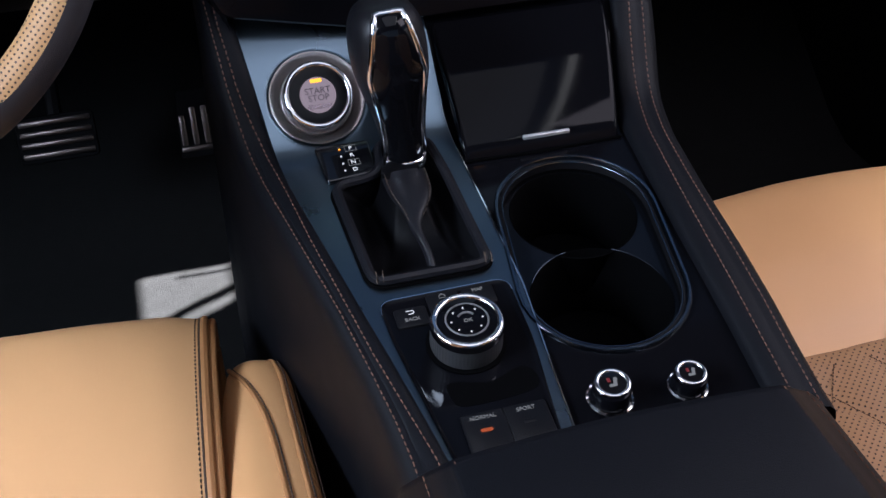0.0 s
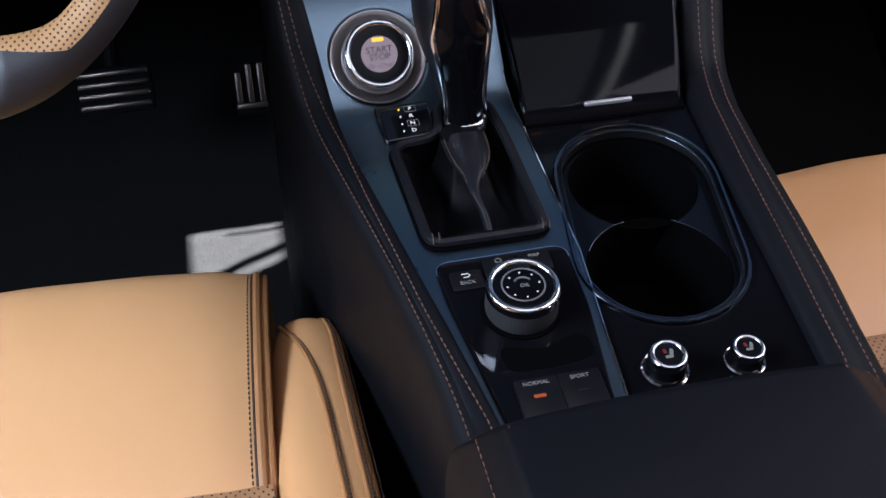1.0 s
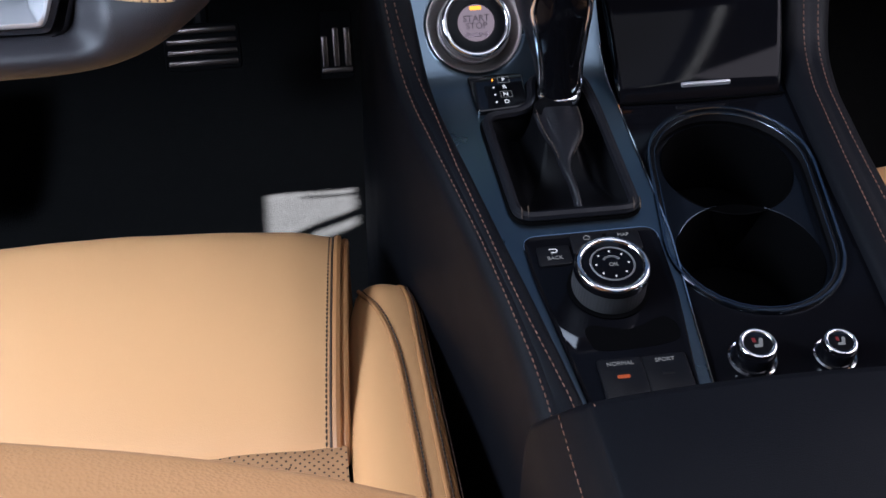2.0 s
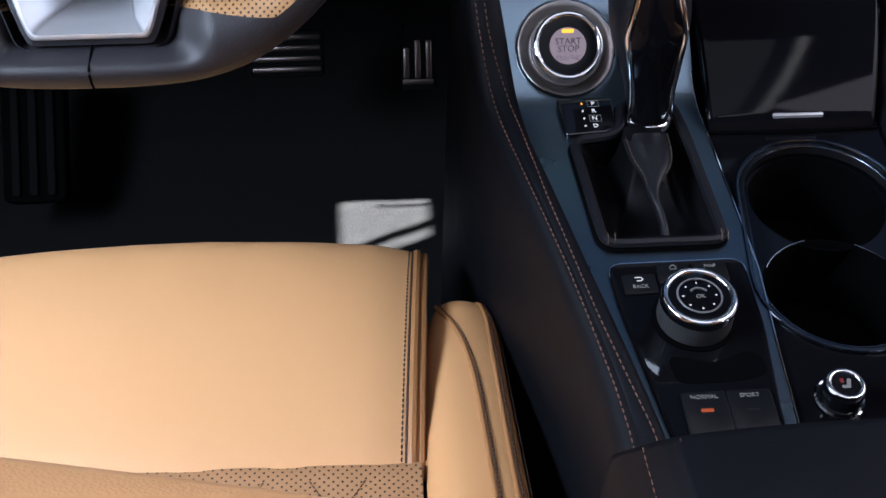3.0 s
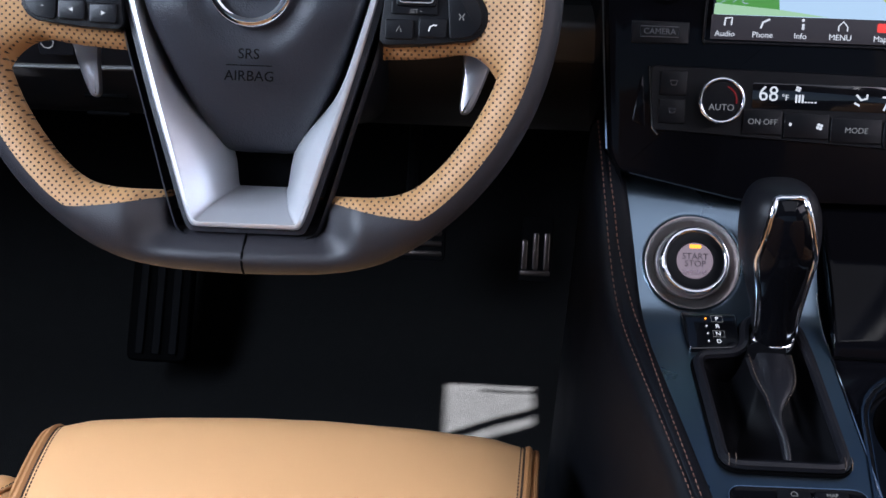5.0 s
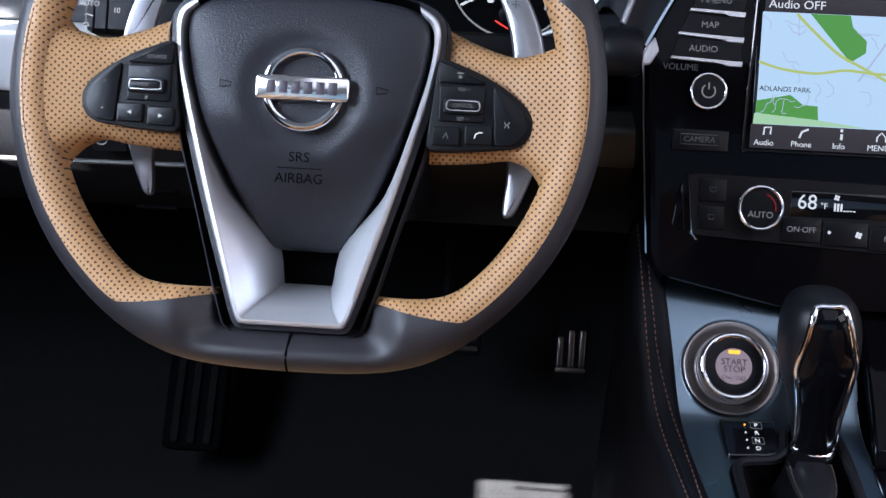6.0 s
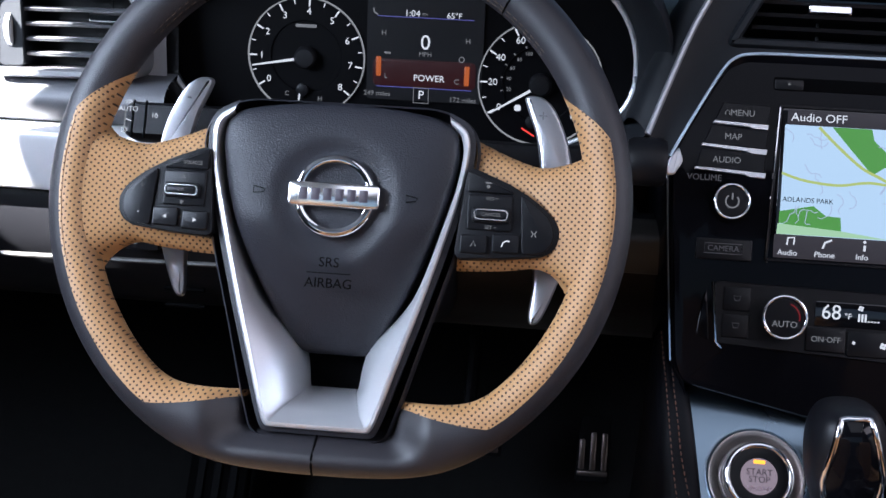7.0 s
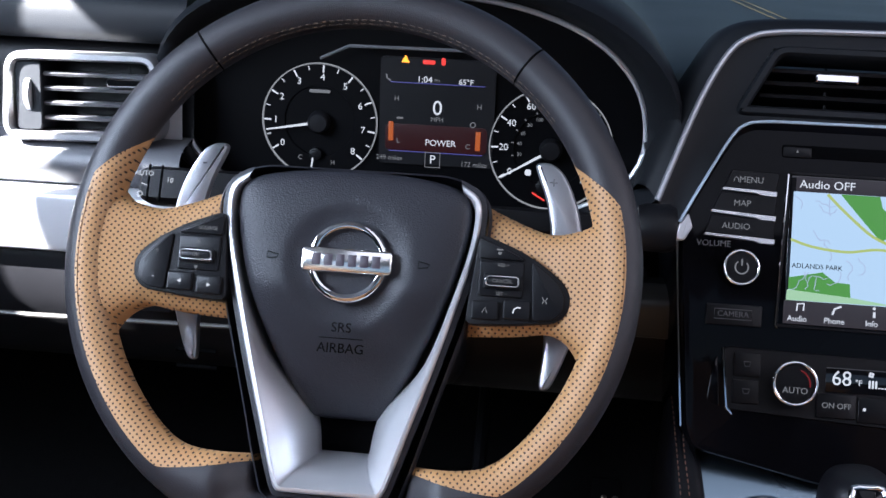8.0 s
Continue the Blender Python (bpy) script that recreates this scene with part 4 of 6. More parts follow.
def vent(name, m, w, h, r, lean, label, slats, tab_x, tab_y, wheel_x=None):
    """A framed vent: lean slants the left side."""
    v = thing(name, m, label, "air vent")
    fo = rounded([(-w / 2 - lean, -h / 2), (w / 2, -h / 2), (w / 2, h / 2), (-w / 2 + lean, h / 2)], r, 6)
    fi = inset(fo, 0.0072)
    part("vent_frame", band(fo, fi, -0.030, 0.004, lip=0.003), m_vent_frame if lean < 0.01 else m_dash, v, "satin silver frame" if lean < 0.01 else "black frame")
    part("vent_box", pillow(inset(fo, 0.0065), [(0, -0.045), (0, -0.040)]), m_void, v)
    for i in range(slats):
        yy = -h / 2 + 0.012 + (h - 0.024) * (i + 0.5) / slats
        x0 = -w / 2 + (0.030 if wheel_x is not None else 0.008) + lean * yy / h
        g = bmesh.new()
        loft(g, [[(x, yy - 0.0022, -0.028), (x, yy - 0.0016, -0.005), (x, yy + 0.0006, -0.0035), (x, yy + 0.0018, -0.006), (x, yy + 0.0012, -0.028)] for x in (x0, w / 2 - 0.008)], True, True, True)
        part("vent_slat", g, m_slat if lean < 0.01 else m_plastic, v, "grey vent slat" if lean < 0.01 else "black vent slat")
    part("vent_tab", pillow(box2(0.030, 0.0062, 0.0015, 3, tab_x, tab_y), [(0, -0.008), (0, 0.0005), (0.001, 0.0015)]), m_chrome, v, "chrome vent tab")
    part("vent_rod", chip(0.002, h - 0.02, 0.002, 0.0005, 0.0003, 2, tab_x - 0.004, 0, -0.020), m_plastic, v)
    if wheel_x is not None:
        part("vent_side", pillow(box2(0.021, h - 0.016, 0.005, 4, wheel_x, 0), [(0, -0.03), (0, -0.001), (0.001, 0.0)]), m_dash, v)
        part("vent_thumbwheel", lathe([(0.0125, -0.0028), (0.0150, -0.0018), (0.0150, 0.0018), (0.0125, 0.0028)], 28), m_silver, v, "ribbed silver thumbwheel", m=pose(wheel_x, 0.001, -0.0085, 0, 90, 0))
    return v


m_slat = grained("vent_slat_plastic", (0.065, 0.065, 0.07), 0.35, 1200, 0.1, 0.1)
vent("air_vent", axes_at((-0.2440, 0.176, 0.7205), (1, 0, 0), (-0.035, 0.10, 0.99)), 0.124, 0.069, 0.016, 0.002, "driver side air vent in a satin silver frame", 4, 0.036, 0.012, -0.042)

# ---- centre stack ----
ST = math.atan(0.4)
STACK = axes_at((0.298, 0.093, 0.564), (1, 0, 0), (0, math.sin(ST), math.cos(ST)))
stack = thing("centre_stack", STACK, "piano-black centre stack with screen, keys and climate panel", "centre stack")
SX = 0.086   # middle of the stack


def sym(pts):
    """A left side, mirrored on the middle of the stack."""
    return [*pts, *[(2 * SX - x, y) for x, y in pts][::-1]]


body = [(0.022, -0.0690), (-0.0600, -0.0525), (-0.0665, -0.0490), *sym([(-0.062, -0.068), (-0.066, -0.050), (-0.0720, -0.037), (-0.0830, 0.106), (-0.0790, 0.122), (-0.0500, 0.172), (-0.0360, 0.1795), (0.0, 0.1800)])[2:]]
part("stack_face", pillow(rounded(body[::-1], 0.006, 4), [(0, -0.12), (0, -0.004), (0.0015, -0.0006), (0.004, 0.0)]), m_piano, stack, "piano-black face")
edge = spline(sym([(-0.0730, -0.036), (-0.0800, 0.050), (-0.0835, 0.105)])[:3], 6, False)
part("stack_edge", tube([(p.x - 0.0012, p.y, -0.004) for p in edge], 0.0010, 6), m_chrome, stack, "thin chrome edge line")
inner_arch = spline([(-0.0840, 0.108), (-0.0700, 0.136), (-0.0530, 0.168), (-0.0430, 0.1800), (-0.0280, 0.1838), (0.010, 0.1845), (0.090, 0.1850), (0.200, 0.1845)], 7, False)
part("stack_arch", tube([(p.x, p.y, 0.002) for p in inner_arch], 0.0011, 8), m_arch, stack, "chrome arch line, blue reflection put in its colour")
slope = spline([(-0.0800, 0.104), (-0.0665, 0.130), (-0.0500, 0.160), (-0.0400, 0.1715), (-0.0260, 0.1750), (0.010, 0.1755), (0.200, 0.1755)], 7, False)
g = bmesh.new()
loft(g, [[(p.x, p.y, 0.002), (*(Vector((p.x, p.y)).lerp(Vector((q.x, q.y)), 0.6)), -0.001), (q.x, q.y, -0.006)] for p, q in zip(inner_arch, slope)], False)
part("stack_bevel", g, m_piano, stack)
OUT_ARCH = [(-0.1010, 0.122), (-0.0860, 0.166), (-0.0720, 0.203), (-0.0570, 0.231), (-0.0440, 0.2425), (-0.0250, 0.2478), (0.020, 0.2500), (0.100, 0.2510), (0.200, 0.2500)]
outer_arch = spline(OUT_ARCH, 14, False)
part("outer_arch", tube([(p.x, p.y, 0.006) for p in outer_arch], 0.0023, 10, flat=1.2), m_paddle, stack, "satin silver arch round the vents")
g = bmesh.new()
m2 = spline([(-0.0840, 0.108), (-0.0700, 0.136), (-0.0530, 0.168), (-0.0430, 0.1800), (-0.0340, 0.1830), (-0.0260, 0.1840), (0.020, 0.1845), (0.100, 0.1850), (0.200, 0.1845)], 14, False)
vent_hole = rounded([(0.090 - 0.1275 - 0.013, 0.190), (0.090 + 0.1265, 0.190), (0.090 + 0.1265, 0.2385), (0.090 - 0.1275 + 0.013, 0.2385)], 0.009, 6)
rows = []
for a, b in zip(outer_arch, m2):
    row = []
    for k in range(25):
        f = k / 24
        row.append((a.x + (b.x - a.x) * f, a.y + (b.y - a.y) * f, 0.004 - 0.003 * f - 0.003 * math.sin(math.pi * f)))
    rows.append(row)
loft(g, rows, False)
bmesh.ops.delete(g, geom=[f for f in g.faces if within(f.calc_center_median().to_2d(), vent_hole)], context="FACES")
part("arch_panel", g, m_dash, stack, "black vinyl between the arches")
g = bmesh.new()
loft(g, [[(a.x, a.y, 0.005), (a.x - 0.006, a.y + 0.008, 0.003), (a.x - 0.010, a.y + 0.012, -0.004), (a.x - 0.013, a.y + 0.015, -0.020), (a.x - 0.016, a.y + 0.016, -0.12)] for a in outer_arch], False)
part("arch_surround", g, m_dash, stack, "black vinyl round the arch", angle=80)

# lower left flank of the stack
g = bmesh.new()
loft(g, [[(-0.062, -0.070, z), (-0.066, -0.050, z), (-0.074, -0.037, z), (-0.0865, 0.106, z), (-0.094, 0.118, z)] for z in (-0.12, -0.014)] + [[(-0.060, -0.070, -0.009), (-0.063, -0.050, -0.009), (-0.071, -0.037, -0.009), (-0.083, 0.106, -0.009), (-0.090, 0.118, -0.004)]], False)
part("stack_flank", g, m_piano, stack)
part("stack_corner", pillow(rounded([(-0.0862, 0.0950), (-0.0800, 0.0950), (-0.0745, 0.1050), (-0.0780, 0.1150), (-0.0845, 0.1060)], 0.002), [(0, -0.004), (0, 0.001), (0.001, 0.002)]), m_silver, stack, "silver corner piece")

# screen
m_map = glow("map_blue", (0.50, 0.68, 0.88), 0.86)
m_map_green = glow("map_green", (0.10, 0.36, 0.07), 0.75)
m_map_pale = glow("map_pale_green", (0.45, 0.72, 0.45), 0.75)
m_map_road = glow("map_road", (0.52, 0.62, 0.18), 0.75)
m_map_line = glow("map_street", (0.45, 0.52, 0.72), 0.80)
m_bar = glow("screen_bar", (0.045, 0.040, 0.050), 0.6)
screen = part("screen", chip(0.186, 0.106, 0.0015, 0.002, 0.0004, 3, 0.0850, 0.0940, -0.0005), m_lens, stack, "lit navigation screen showing a map")
part("screen_bezel", tube([(-0.0085, 0.1480, 0.001), (-0.0128, 0.0395, 0.001), (0.182, 0.0395, 0.001), (0.178, 0.1480, 0.001)], 0.0013, 6, True), m_key, screen)
part("screen_edge", tube([(-0.0098, 0.1470, 0.0018), (-0.0138, 0.0395, 0.0018), (-0.012, 0.0375, 0.0018)], 0.0007, 6), m_chrome, screen, "thin bright edge")
part("map", chip(0.1760, 0.0775, 0.0003, 0.0005, 0.0001, 1, 0.0825, 0.0965, 0.0011), m_map, screen, "pale blue map")
part("status_bar", chip(0.1760, 0.0105, 0.0004, 0.0005, 0.0001, 1, 0.0840, 0.1405, 0.0011), m_bar, screen)
part("menu_bar", chip(0.1780, 0.0165, 0.0004, 0.0005, 0.0001, 1, 0.0805, 0.0497, 0.0011), m_bar, screen)


def patch(name, pts, m, z=0.0016):
    part(name, pillow([Vector(p) for p in pts], [(0, z - 0.0002), (0, z)]), m, screen)


patch("map_park", [(0.0270, 0.1350), (0.0540, 0.1350), (0.0560, 0.1270), (0.0660, 0.1180), (0.0660, 0.1100), (0.0560, 0.1030), (0.0440, 0.1160)], m_map_green)
patch("map_park", [(-0.0060, 0.0660), (-0.0060, 0.0740), (0.0170, 0.0790), (0.0260, 0.0725), (0.0360, 0.0720), (0.0370, 0.0620), (0.0, 0.0650)], m_map_green)
patch("map_park", [(0.0800, 0.1350), (0.1000, 0.1350), (0.0980, 0.1260)], m_map_green)
patch("map_haze", [(-0.0072, 0.0580), (-0.0068, 0.0655), (0.0370, 0.0625), (0.0700, 0.0585)], m_map_pale, 0.0018)
for pts, r, m_ in (([(0.0180, 0.1345), (0.0300, 0.1230), (0.0480, 0.1080), (0.0640, 0.1000), (0.0900, 0.0860), (0.1200, 0.060)], 0.0011, m_map_road), ([(-0.0060, 0.1010), (0.0100, 0.0965), (0.0330, 0.0945), (0.0540, 0.0975), (0.0800, 0.0960), (0.1400, 0.0990)], 0.0010, m_map_road), ([(0.0900, 0.1350), (0.0780, 0.1150), (0.0620, 0.0900)], 0.0007, m_map_line), ([(0.1100, 0.060), (0.1150, 0.0900), (0.1100, 0.1340)], 0.0009, m_map_road)):
    part("map_road", tube([(p.x, p.y, 0.0017) for p in spline([(*q, 0) for q in pts], 6, False)], r, 5, flat=0.15), m_, screen)
rnd = random.Random(4)
for k in range(34):
    x0, y0 = rnd.uniform(-0.002, 0.155), rnd.uniform(0.068, 0.131)
    if 0.03 < x0 < 0.065 and y0 > 0.1:
        continue
    pts, q = [Vector((x0, y0, 0.0016))], rnd.uniform(0, 6.28)
    for j in range(6):
        q += rnd.uniform(-0.9, 0.9)
        nx = pts[-1] + Vector((math.cos(q), math.sin(q), 0)) * 0.0028
        nx.x, nx.y = max(nx.x, -0.005), min(max(nx.y, 0.066), 0.133)
        pts.append(nx)
    part("map_street", tube(pts, 0.00028, 4, flat=0.2), m_map_line, screen)
letters("screen_print", "Audio OFF", 0.0082, m_white, screen, at(0.0175, 0.1405, 0.0018), squeeze=1.05)
letters("map_print", "ADLANDS PARK", 0.0048, m_lens, screen, at(0.0130, 0.0825, 0.0018))
letters("map_print", "MONARCH BEACH", 0.0048, m_lens, screen, at(0.1050, 0.0780, 0.0018))
patch("map_arrow", [(0.0860, 0.0790), (0.0890, 0.0880), (0.0920, 0.0790), (0.0890, 0.0810)], m_red, 0.0020)
for x, words, kind in ((0.0010, "Audio", 0), (0.0265, "Phone", 1), (0.0520, "Info", 2), (0.0790, "MENU", 3), (0.1060, "Map", 4)):
    letters("menu_print", words, 0.0056, m_white, screen, at(x, 0.0452, 0.0018))
    ix, iy = x + 0.0015, 0.0527
    if kind == 0:
        part("menu_icon", tube([(ix - 0.002, iy - 0.002, 0.0018), (ix - 0.0015, iy + 0.003, 0.0018), (ix + 0.003, iy + 0.0035, 0.0018), (ix + 0.0026, iy - 0.0015, 0.0018)], 0.0006, 4), m_white, screen)
    elif kind == 1:
        part("menu_icon", tube([(ix - 0.003, iy - 0.003, 0.0018), (ix - 0.0015, iy + 0.0012, 0.0018), (ix + 0.003, iy + 0.0032, 0.0018)], 0.0007, 4), m_white, screen)
    elif kind == 2:
        part("menu_icon", tube([(ix, iy - 0.003, 0.0018), (ix, iy + 0.001, 0.0018)], 0.0009, 5), m_white, screen)
        part("menu_icon", lathe([(0.0011, 0.0016), (0.0009, 0.002)], 10, None, ix, iy + 0.0034), m_white, screen)
    elif kind == 3:
        part("menu_icon", tube([(ix - 0.003, iy - 0.003, 0.0018), (ix - 0.003, iy, 0.0018), (ix, iy + 0.0034, 0.0018), (ix + 0.003, iy, 0.0018), (ix + 0.003, iy - 0.003, 0.0018)], 0.0005, 4), m_white, screen)
    else:
        part("menu_icon", chip(0.008, 0.006, 0.0004, 0.0006, 0.0001, 1, ix, iy, 0.0014), m_red, screen)

# keys beside the screen
for i, (words, yl, yr, xl) in enumerate((("MENU", 0.1350, 0.1340, -0.0545), ("MAP", 0.1185, 0.1165, -0.0615), ("AUDIO", 0.1018, 0.1000, -0.0655))):
    hgt = 0.0132
    top_l = xl + 0.0052 if i < 2 else xl + 0.003
    key = part("stack_key", pillow(rounded([(xl, yl), (-0.0180, yr), (-0.0155 - 0.0012 * i, yr + hgt), (top_l, yl + hgt)], 0.0012, 3), [(0, -0.001), (0, 0.0018), (0.0005, 0.0025)]), m_key, stack, "black key with a silver lower edge")
    part("key_edge", pillow(rounded([(xl - 0.001, yl - 0.0018), (-0.0315, yr - 0.0022), (-0.0280, yr - 0.0036), (-0.0175, yr - 0.0040), (-0.0170, yr - 0.0002), (xl - 0.0005, yl + 0.0002)], 0.0004, 2), [(0, 0), (0, 0.0026), (0.0003, 0.0032)]), m_silver, key, "silver key edge")
    letters("key_print", words, 0.0062, m_lit_grey, key, at(-0.0375 - 0.0035 * i + (0.002 if i == 0 else 0), (yl + yr) / 2 + 0.0065, 0.0026))
part("home_mark", tube([(-0.0475, 0.1395, 0.0026), (-0.0475, 0.1415, 0.0026), (-0.0460, 0.1430, 0.0026), (-0.0445, 0.1415, 0.0026), (-0.0445, 0.1395, 0.0026)], 0.0003, 4), m_lit_grey, stack)
letters("stack_print", "VOLUME", 0.0062, m_grey_print, stack, at(-0.0590, 0.0945, 0.0004))


def round_knob(name, cx, cy, r, h, label):
    k = thing(name, STACK @ at(cx, cy), label, "knob")
    # black disc paints the shadow gap under the knob
    part("knob_shadow_gap", lathe([(r * 1.16, -0.001), (r * 1.16, 0.0006), (r * 1.04, 0.0008)], 40), m_void, k)
    part("knob_ring", ring(r, r * 0.84, h), m_chrome, k, "chrome ring")
    part("knob_face", lathe([(r * 0.86, 0.001), (r * 0.86, h * 0.86), (r * 0.80, h * 0.94), (0.0005, h * 0.97)], 48), m_key, k, "black knob face")
    return k


pw = round_knob("power_knob", -0.0402, 0.0780, 0.0128, 0.010, "round chrome-ringed power and volume knob")
part("power_mark", tube([(0.0045 * math.cos(radians(q)), 0.0045 * math.sin(radians(q)), 0.0101) for q in range(125, 416, 20)], 0.0006, 5), m_lit_grey, pw)
part("power_mark", tube([(0, 0.0012, 0.0101), (0, 0.0058, 0.0101)], 0.0006, 5), m_lit_grey, pw)
cam_key = part("camera_key", chip(0.0390, 0.0150, 0.0018, 0.0012, 0.0006, 3, -0.0425, 0.0445, 0), m_key, stack, "black camera key")
letters("key_print", "CAMERA", 0.0056, m_grey_print, cam_key, at(-0.0430, 0.0450, 0.0021))
part("key_frame", tube([(-0.0560, 0.0415, 0.0019), (-0.0300, 0.0415, 0.0019), (-0.0300, 0.0485, 0.0019), (-0.0560, 0.0485, 0.0019)], 0.0003, 4, True), m_grey_print, cam_key)
part("disc_slot", chip(0.1500, 0.0090, 0.0008, 0.002, 0.0003, 3, 0.0600, 0.1640, -0.0002), m_void, stack, "dark disc slot")
ej = part("eject_key", chip(0.0195, 0.0072, 0.0016, 0.001, 0.0004, 2, -0.0045, 0.1632, 0.0), m_key, stack)
part("eject_mark", pillow([Vector((-0.0055, 0.1630)), Vector((-0.0035, 0.1630)), Vector((-0.0045, 0.1650))], [(0, 0.0015), (0, 0.0018)]), m_lit_grey, ej)

# climate panel
clim = thing("climate_panel", STACK, "black climate control panel with knob and lit display", "climate control")
part("climate_face", pillow(rounded([(-0.0440, -0.0215), (0.215, -0.0335), (0.218, 0.0190), (-0.0475, 0.0225)], 0.004, 4), [(0, -0.004), (0, 0.0010), (0.0006, 0.0018)]), m_plastic, clim)
part("climate_edge", tube([(-0.0485, 0.0215, 0.001), (-0.0465, 0.0, 0.0012), (-0.0440, -0.0205, 0.001), (-0.040, -0.0245, 0.001)], 0.0009, 6), m_chrome, clim, "thin chrome edge")
part("climate_flash", pillow(rounded([(-0.0580, -0.016), (-0.0490, -0.020), (-0.0520, 0.016), (-0.0545, 0.012)], 0.002), [(0, -0.001), (0, 0.0008), (0.0006, 0.0012)]), m_piano, clim)
part("climate_display", chip(0.1250, 0.0175, 0.0006, 0.001, 0.0002, 2, 0.0850, 0.0045, 0.0016), m_lens, clim, "dark display strip")
kn = round_knob("temperature_knob", 0.0, 0.0, 0.0158, 0.013, "round chrome-ringed temperature knob")
letters("knob_print", "AUTO", 0.0062, m_lit_grey, kn, at(0, -0.0048, 0.0128))
part("knob_arc", tube([(0.0100 * math.cos(radians(q)), 0.0100 * math.sin(radians(q)), 0.0124) for q in range(-10, 71, 10)], 0.0006, 4), m_red_dim, kn)
for x, words in ((0.0335, "68"), (0.1170, "72")):
    letters("climate_print", words, 0.0145, m_white, clim, at(x, 0.0055 if x < 0.1 else 0.0015, 0.0024), squeeze=0.95)
    letters("climate_print", "\u00b0F", 0.0058, m_white, clim, at(x + 0.0115, 0.0035 if x < 0.1 else -0.0005, 0.0024))
for i in range(7):
    hh = 0.0055 if i < 3 else 0.0010
    part("fan_bar", chip(0.0014, hh, 0.0003, 0.0002, 0.0001, 1, 0.0525 + 0.0022 * i, 0.0005 + hh / 2, 0.0022), m_white, clim)


def fan_mark(x, y, s, z):
    for k in range(4):
        q = k * math.pi / 2 + 0.5
        part("fan_mark", lathe([(s * 0.45, z), (s * 0.4, z + 0.0003)], 8, None, x + s * 0.55 * math.cos(q), y + s * 0.55 * math.sin(q)), m_white, clim)


fan_mark(0.0535, 0.0098, 0.0022, 0.0021)
part("seat_mark", tube([(0.0930, 0.0075, 0.0023), (0.0965, 0.0040, 0.0023), (0.1000, 0.0050, 0.0023), (0.1005, 0.0080, 0.0023)], 0.0008, 5), m_white, clim)
part("seat_mark", tube([(0.0920, 0.0020, 0.0023), (0.0955, 0.0000, 0.0023)], 0.0007, 5), m_white, clim)
for x, w, words in ((0.0305, 0.0270, "ON\u00b7OFF"), (0.0605, 0.0310, ""), (0.0945, 0.0350, "MODE"), (0.1270, 0.0280, "A/C"), (0.1580, 0.0310, ""), (0.1880, 0.0270, "")):
    yy = -0.0125 - (x - 0.03) * 0.055
    key = part("climate_key", chip(w, 0.0172, 0.0022, 0.001, 0.0006, 3, x, yy - 0.0010, 0.0012), m_key, clim)
    if words:
        letters("key_print", words, 0.0056, m_lit_grey, key, at(x, yy - 0.001 - (0.004 if words == "A/C" else 0), 0.0037))
part("ac_lamp", chip(0.0090, 0.0026, 0.0004, 0.0006, 0.0001, 1, 0.1265, -0.0150, 0.0034), m_orange, clim, "amber indicator lamp")
fan_mark(0.0495, -0.0143, 0.0013, 0.0034)
fan_mark(0.0695, -0.0152, 0.0026, 0.0034)
for yy in (0.0105, -0.0085):
    key = part("climate_key", chip(0.0185, 0.0165, 0.0016, 0.001, 0.0005, 3, -0.0315, yy, 0.0014), m_key, clim)
    part("defrost_mark", tube([(-0.0340, yy + 0.0020, 0.0032), (-0.0290, yy + 0.0020, 0.0032), (-0.0300, yy - 0.0012, 0.0032), (-0.0330, yy - 0.0012, 0.0032)], 0.0004, 4, True), m_grey_print, key)

# vents above the screen
vent("air_vent", STACK @ at(0.090, 0.2140, 0.000), 0.255, 0.052, 0.010, 0.014, "wide black centre air vent with a chrome tab", 3, -0.069, 0.0040)

# ---- centre console ----
SLOPE = radians(9.4)
CONSOLE = axes_at((0, -0.106, 0.412), (1, 0, 0), (0, math.cos(SLOPE), math.sin(SLOPE)))
console = thing("centre_console", CONSOLE, "leather-edged centre console with brushed metal and gloss black trim", "centre console")
RISE = [(-0.20, 0), (-0.10, 0), (0.06, 0), (0.105, 0.0005), (0.125, 0.0035), (0.142, 0.0120), (0.157, 0.0245), (0.172, 0.0370), (0.190, 0.0490), (0.212, 0.0600), (0.26, 0.078)]
rise = spline([(d, h, 0) for d, h in RISE], 4, False)


def height(d):
    """Height of the console's skin: flat, then curving up to the stack."""
    for a, b in zip(rise, rise[1:]):
        if a.x <= d <= b.x:
            return a.y + (b.y - a.y) * (d - a.x) / max(b.x - a.x, 1e-6)
    return 0.0 if d < 0 else 0.078


def edge_at(pts, d):
    """Where a side line stands, at a distance d along the console."""
    for (x0, d0), (x1, d1) in zip(pts, pts[1:]):
        if min(d0, d1) <= d <= max(d0, d1):
            t = (d - d0) / (d1 - d0)
            return x0 + (x1 - x0) * t
    return pts[0][0] if d > pts[0][1] else pts[-1][0]


L_IN = [(0.2360, 0.30), (0.2405, 0.20), (0.2440, 0.174), (0.2485, 0.145), (0.2550, 0.094), (0.2700, 0.0135), (0.2790, -0.035), (0.2860, -0.072), (0.2930, -0.111), (0.2978, -0.140), (0.305, -0.20)]
L_OUT = [(0.2140, 0.30), (0.2185, 0.20), (0.2205, 0.167), (0.2245, 0.140), (0.2325, 0.094), (0.2490, 0.0135), (0.2580, -0.035), (0.2645, -0.072), (0.2695, -0.111), (0.2715, -0.140), (0.275, -0.20)]
MID_R = [(0.3720, 0.30), (0.3720, 0.16), (0.3745, 0.10), (0.3780, -0.025), (0.3735, -0.088), (0.3700, -0.150), (0.369, -0.20)]
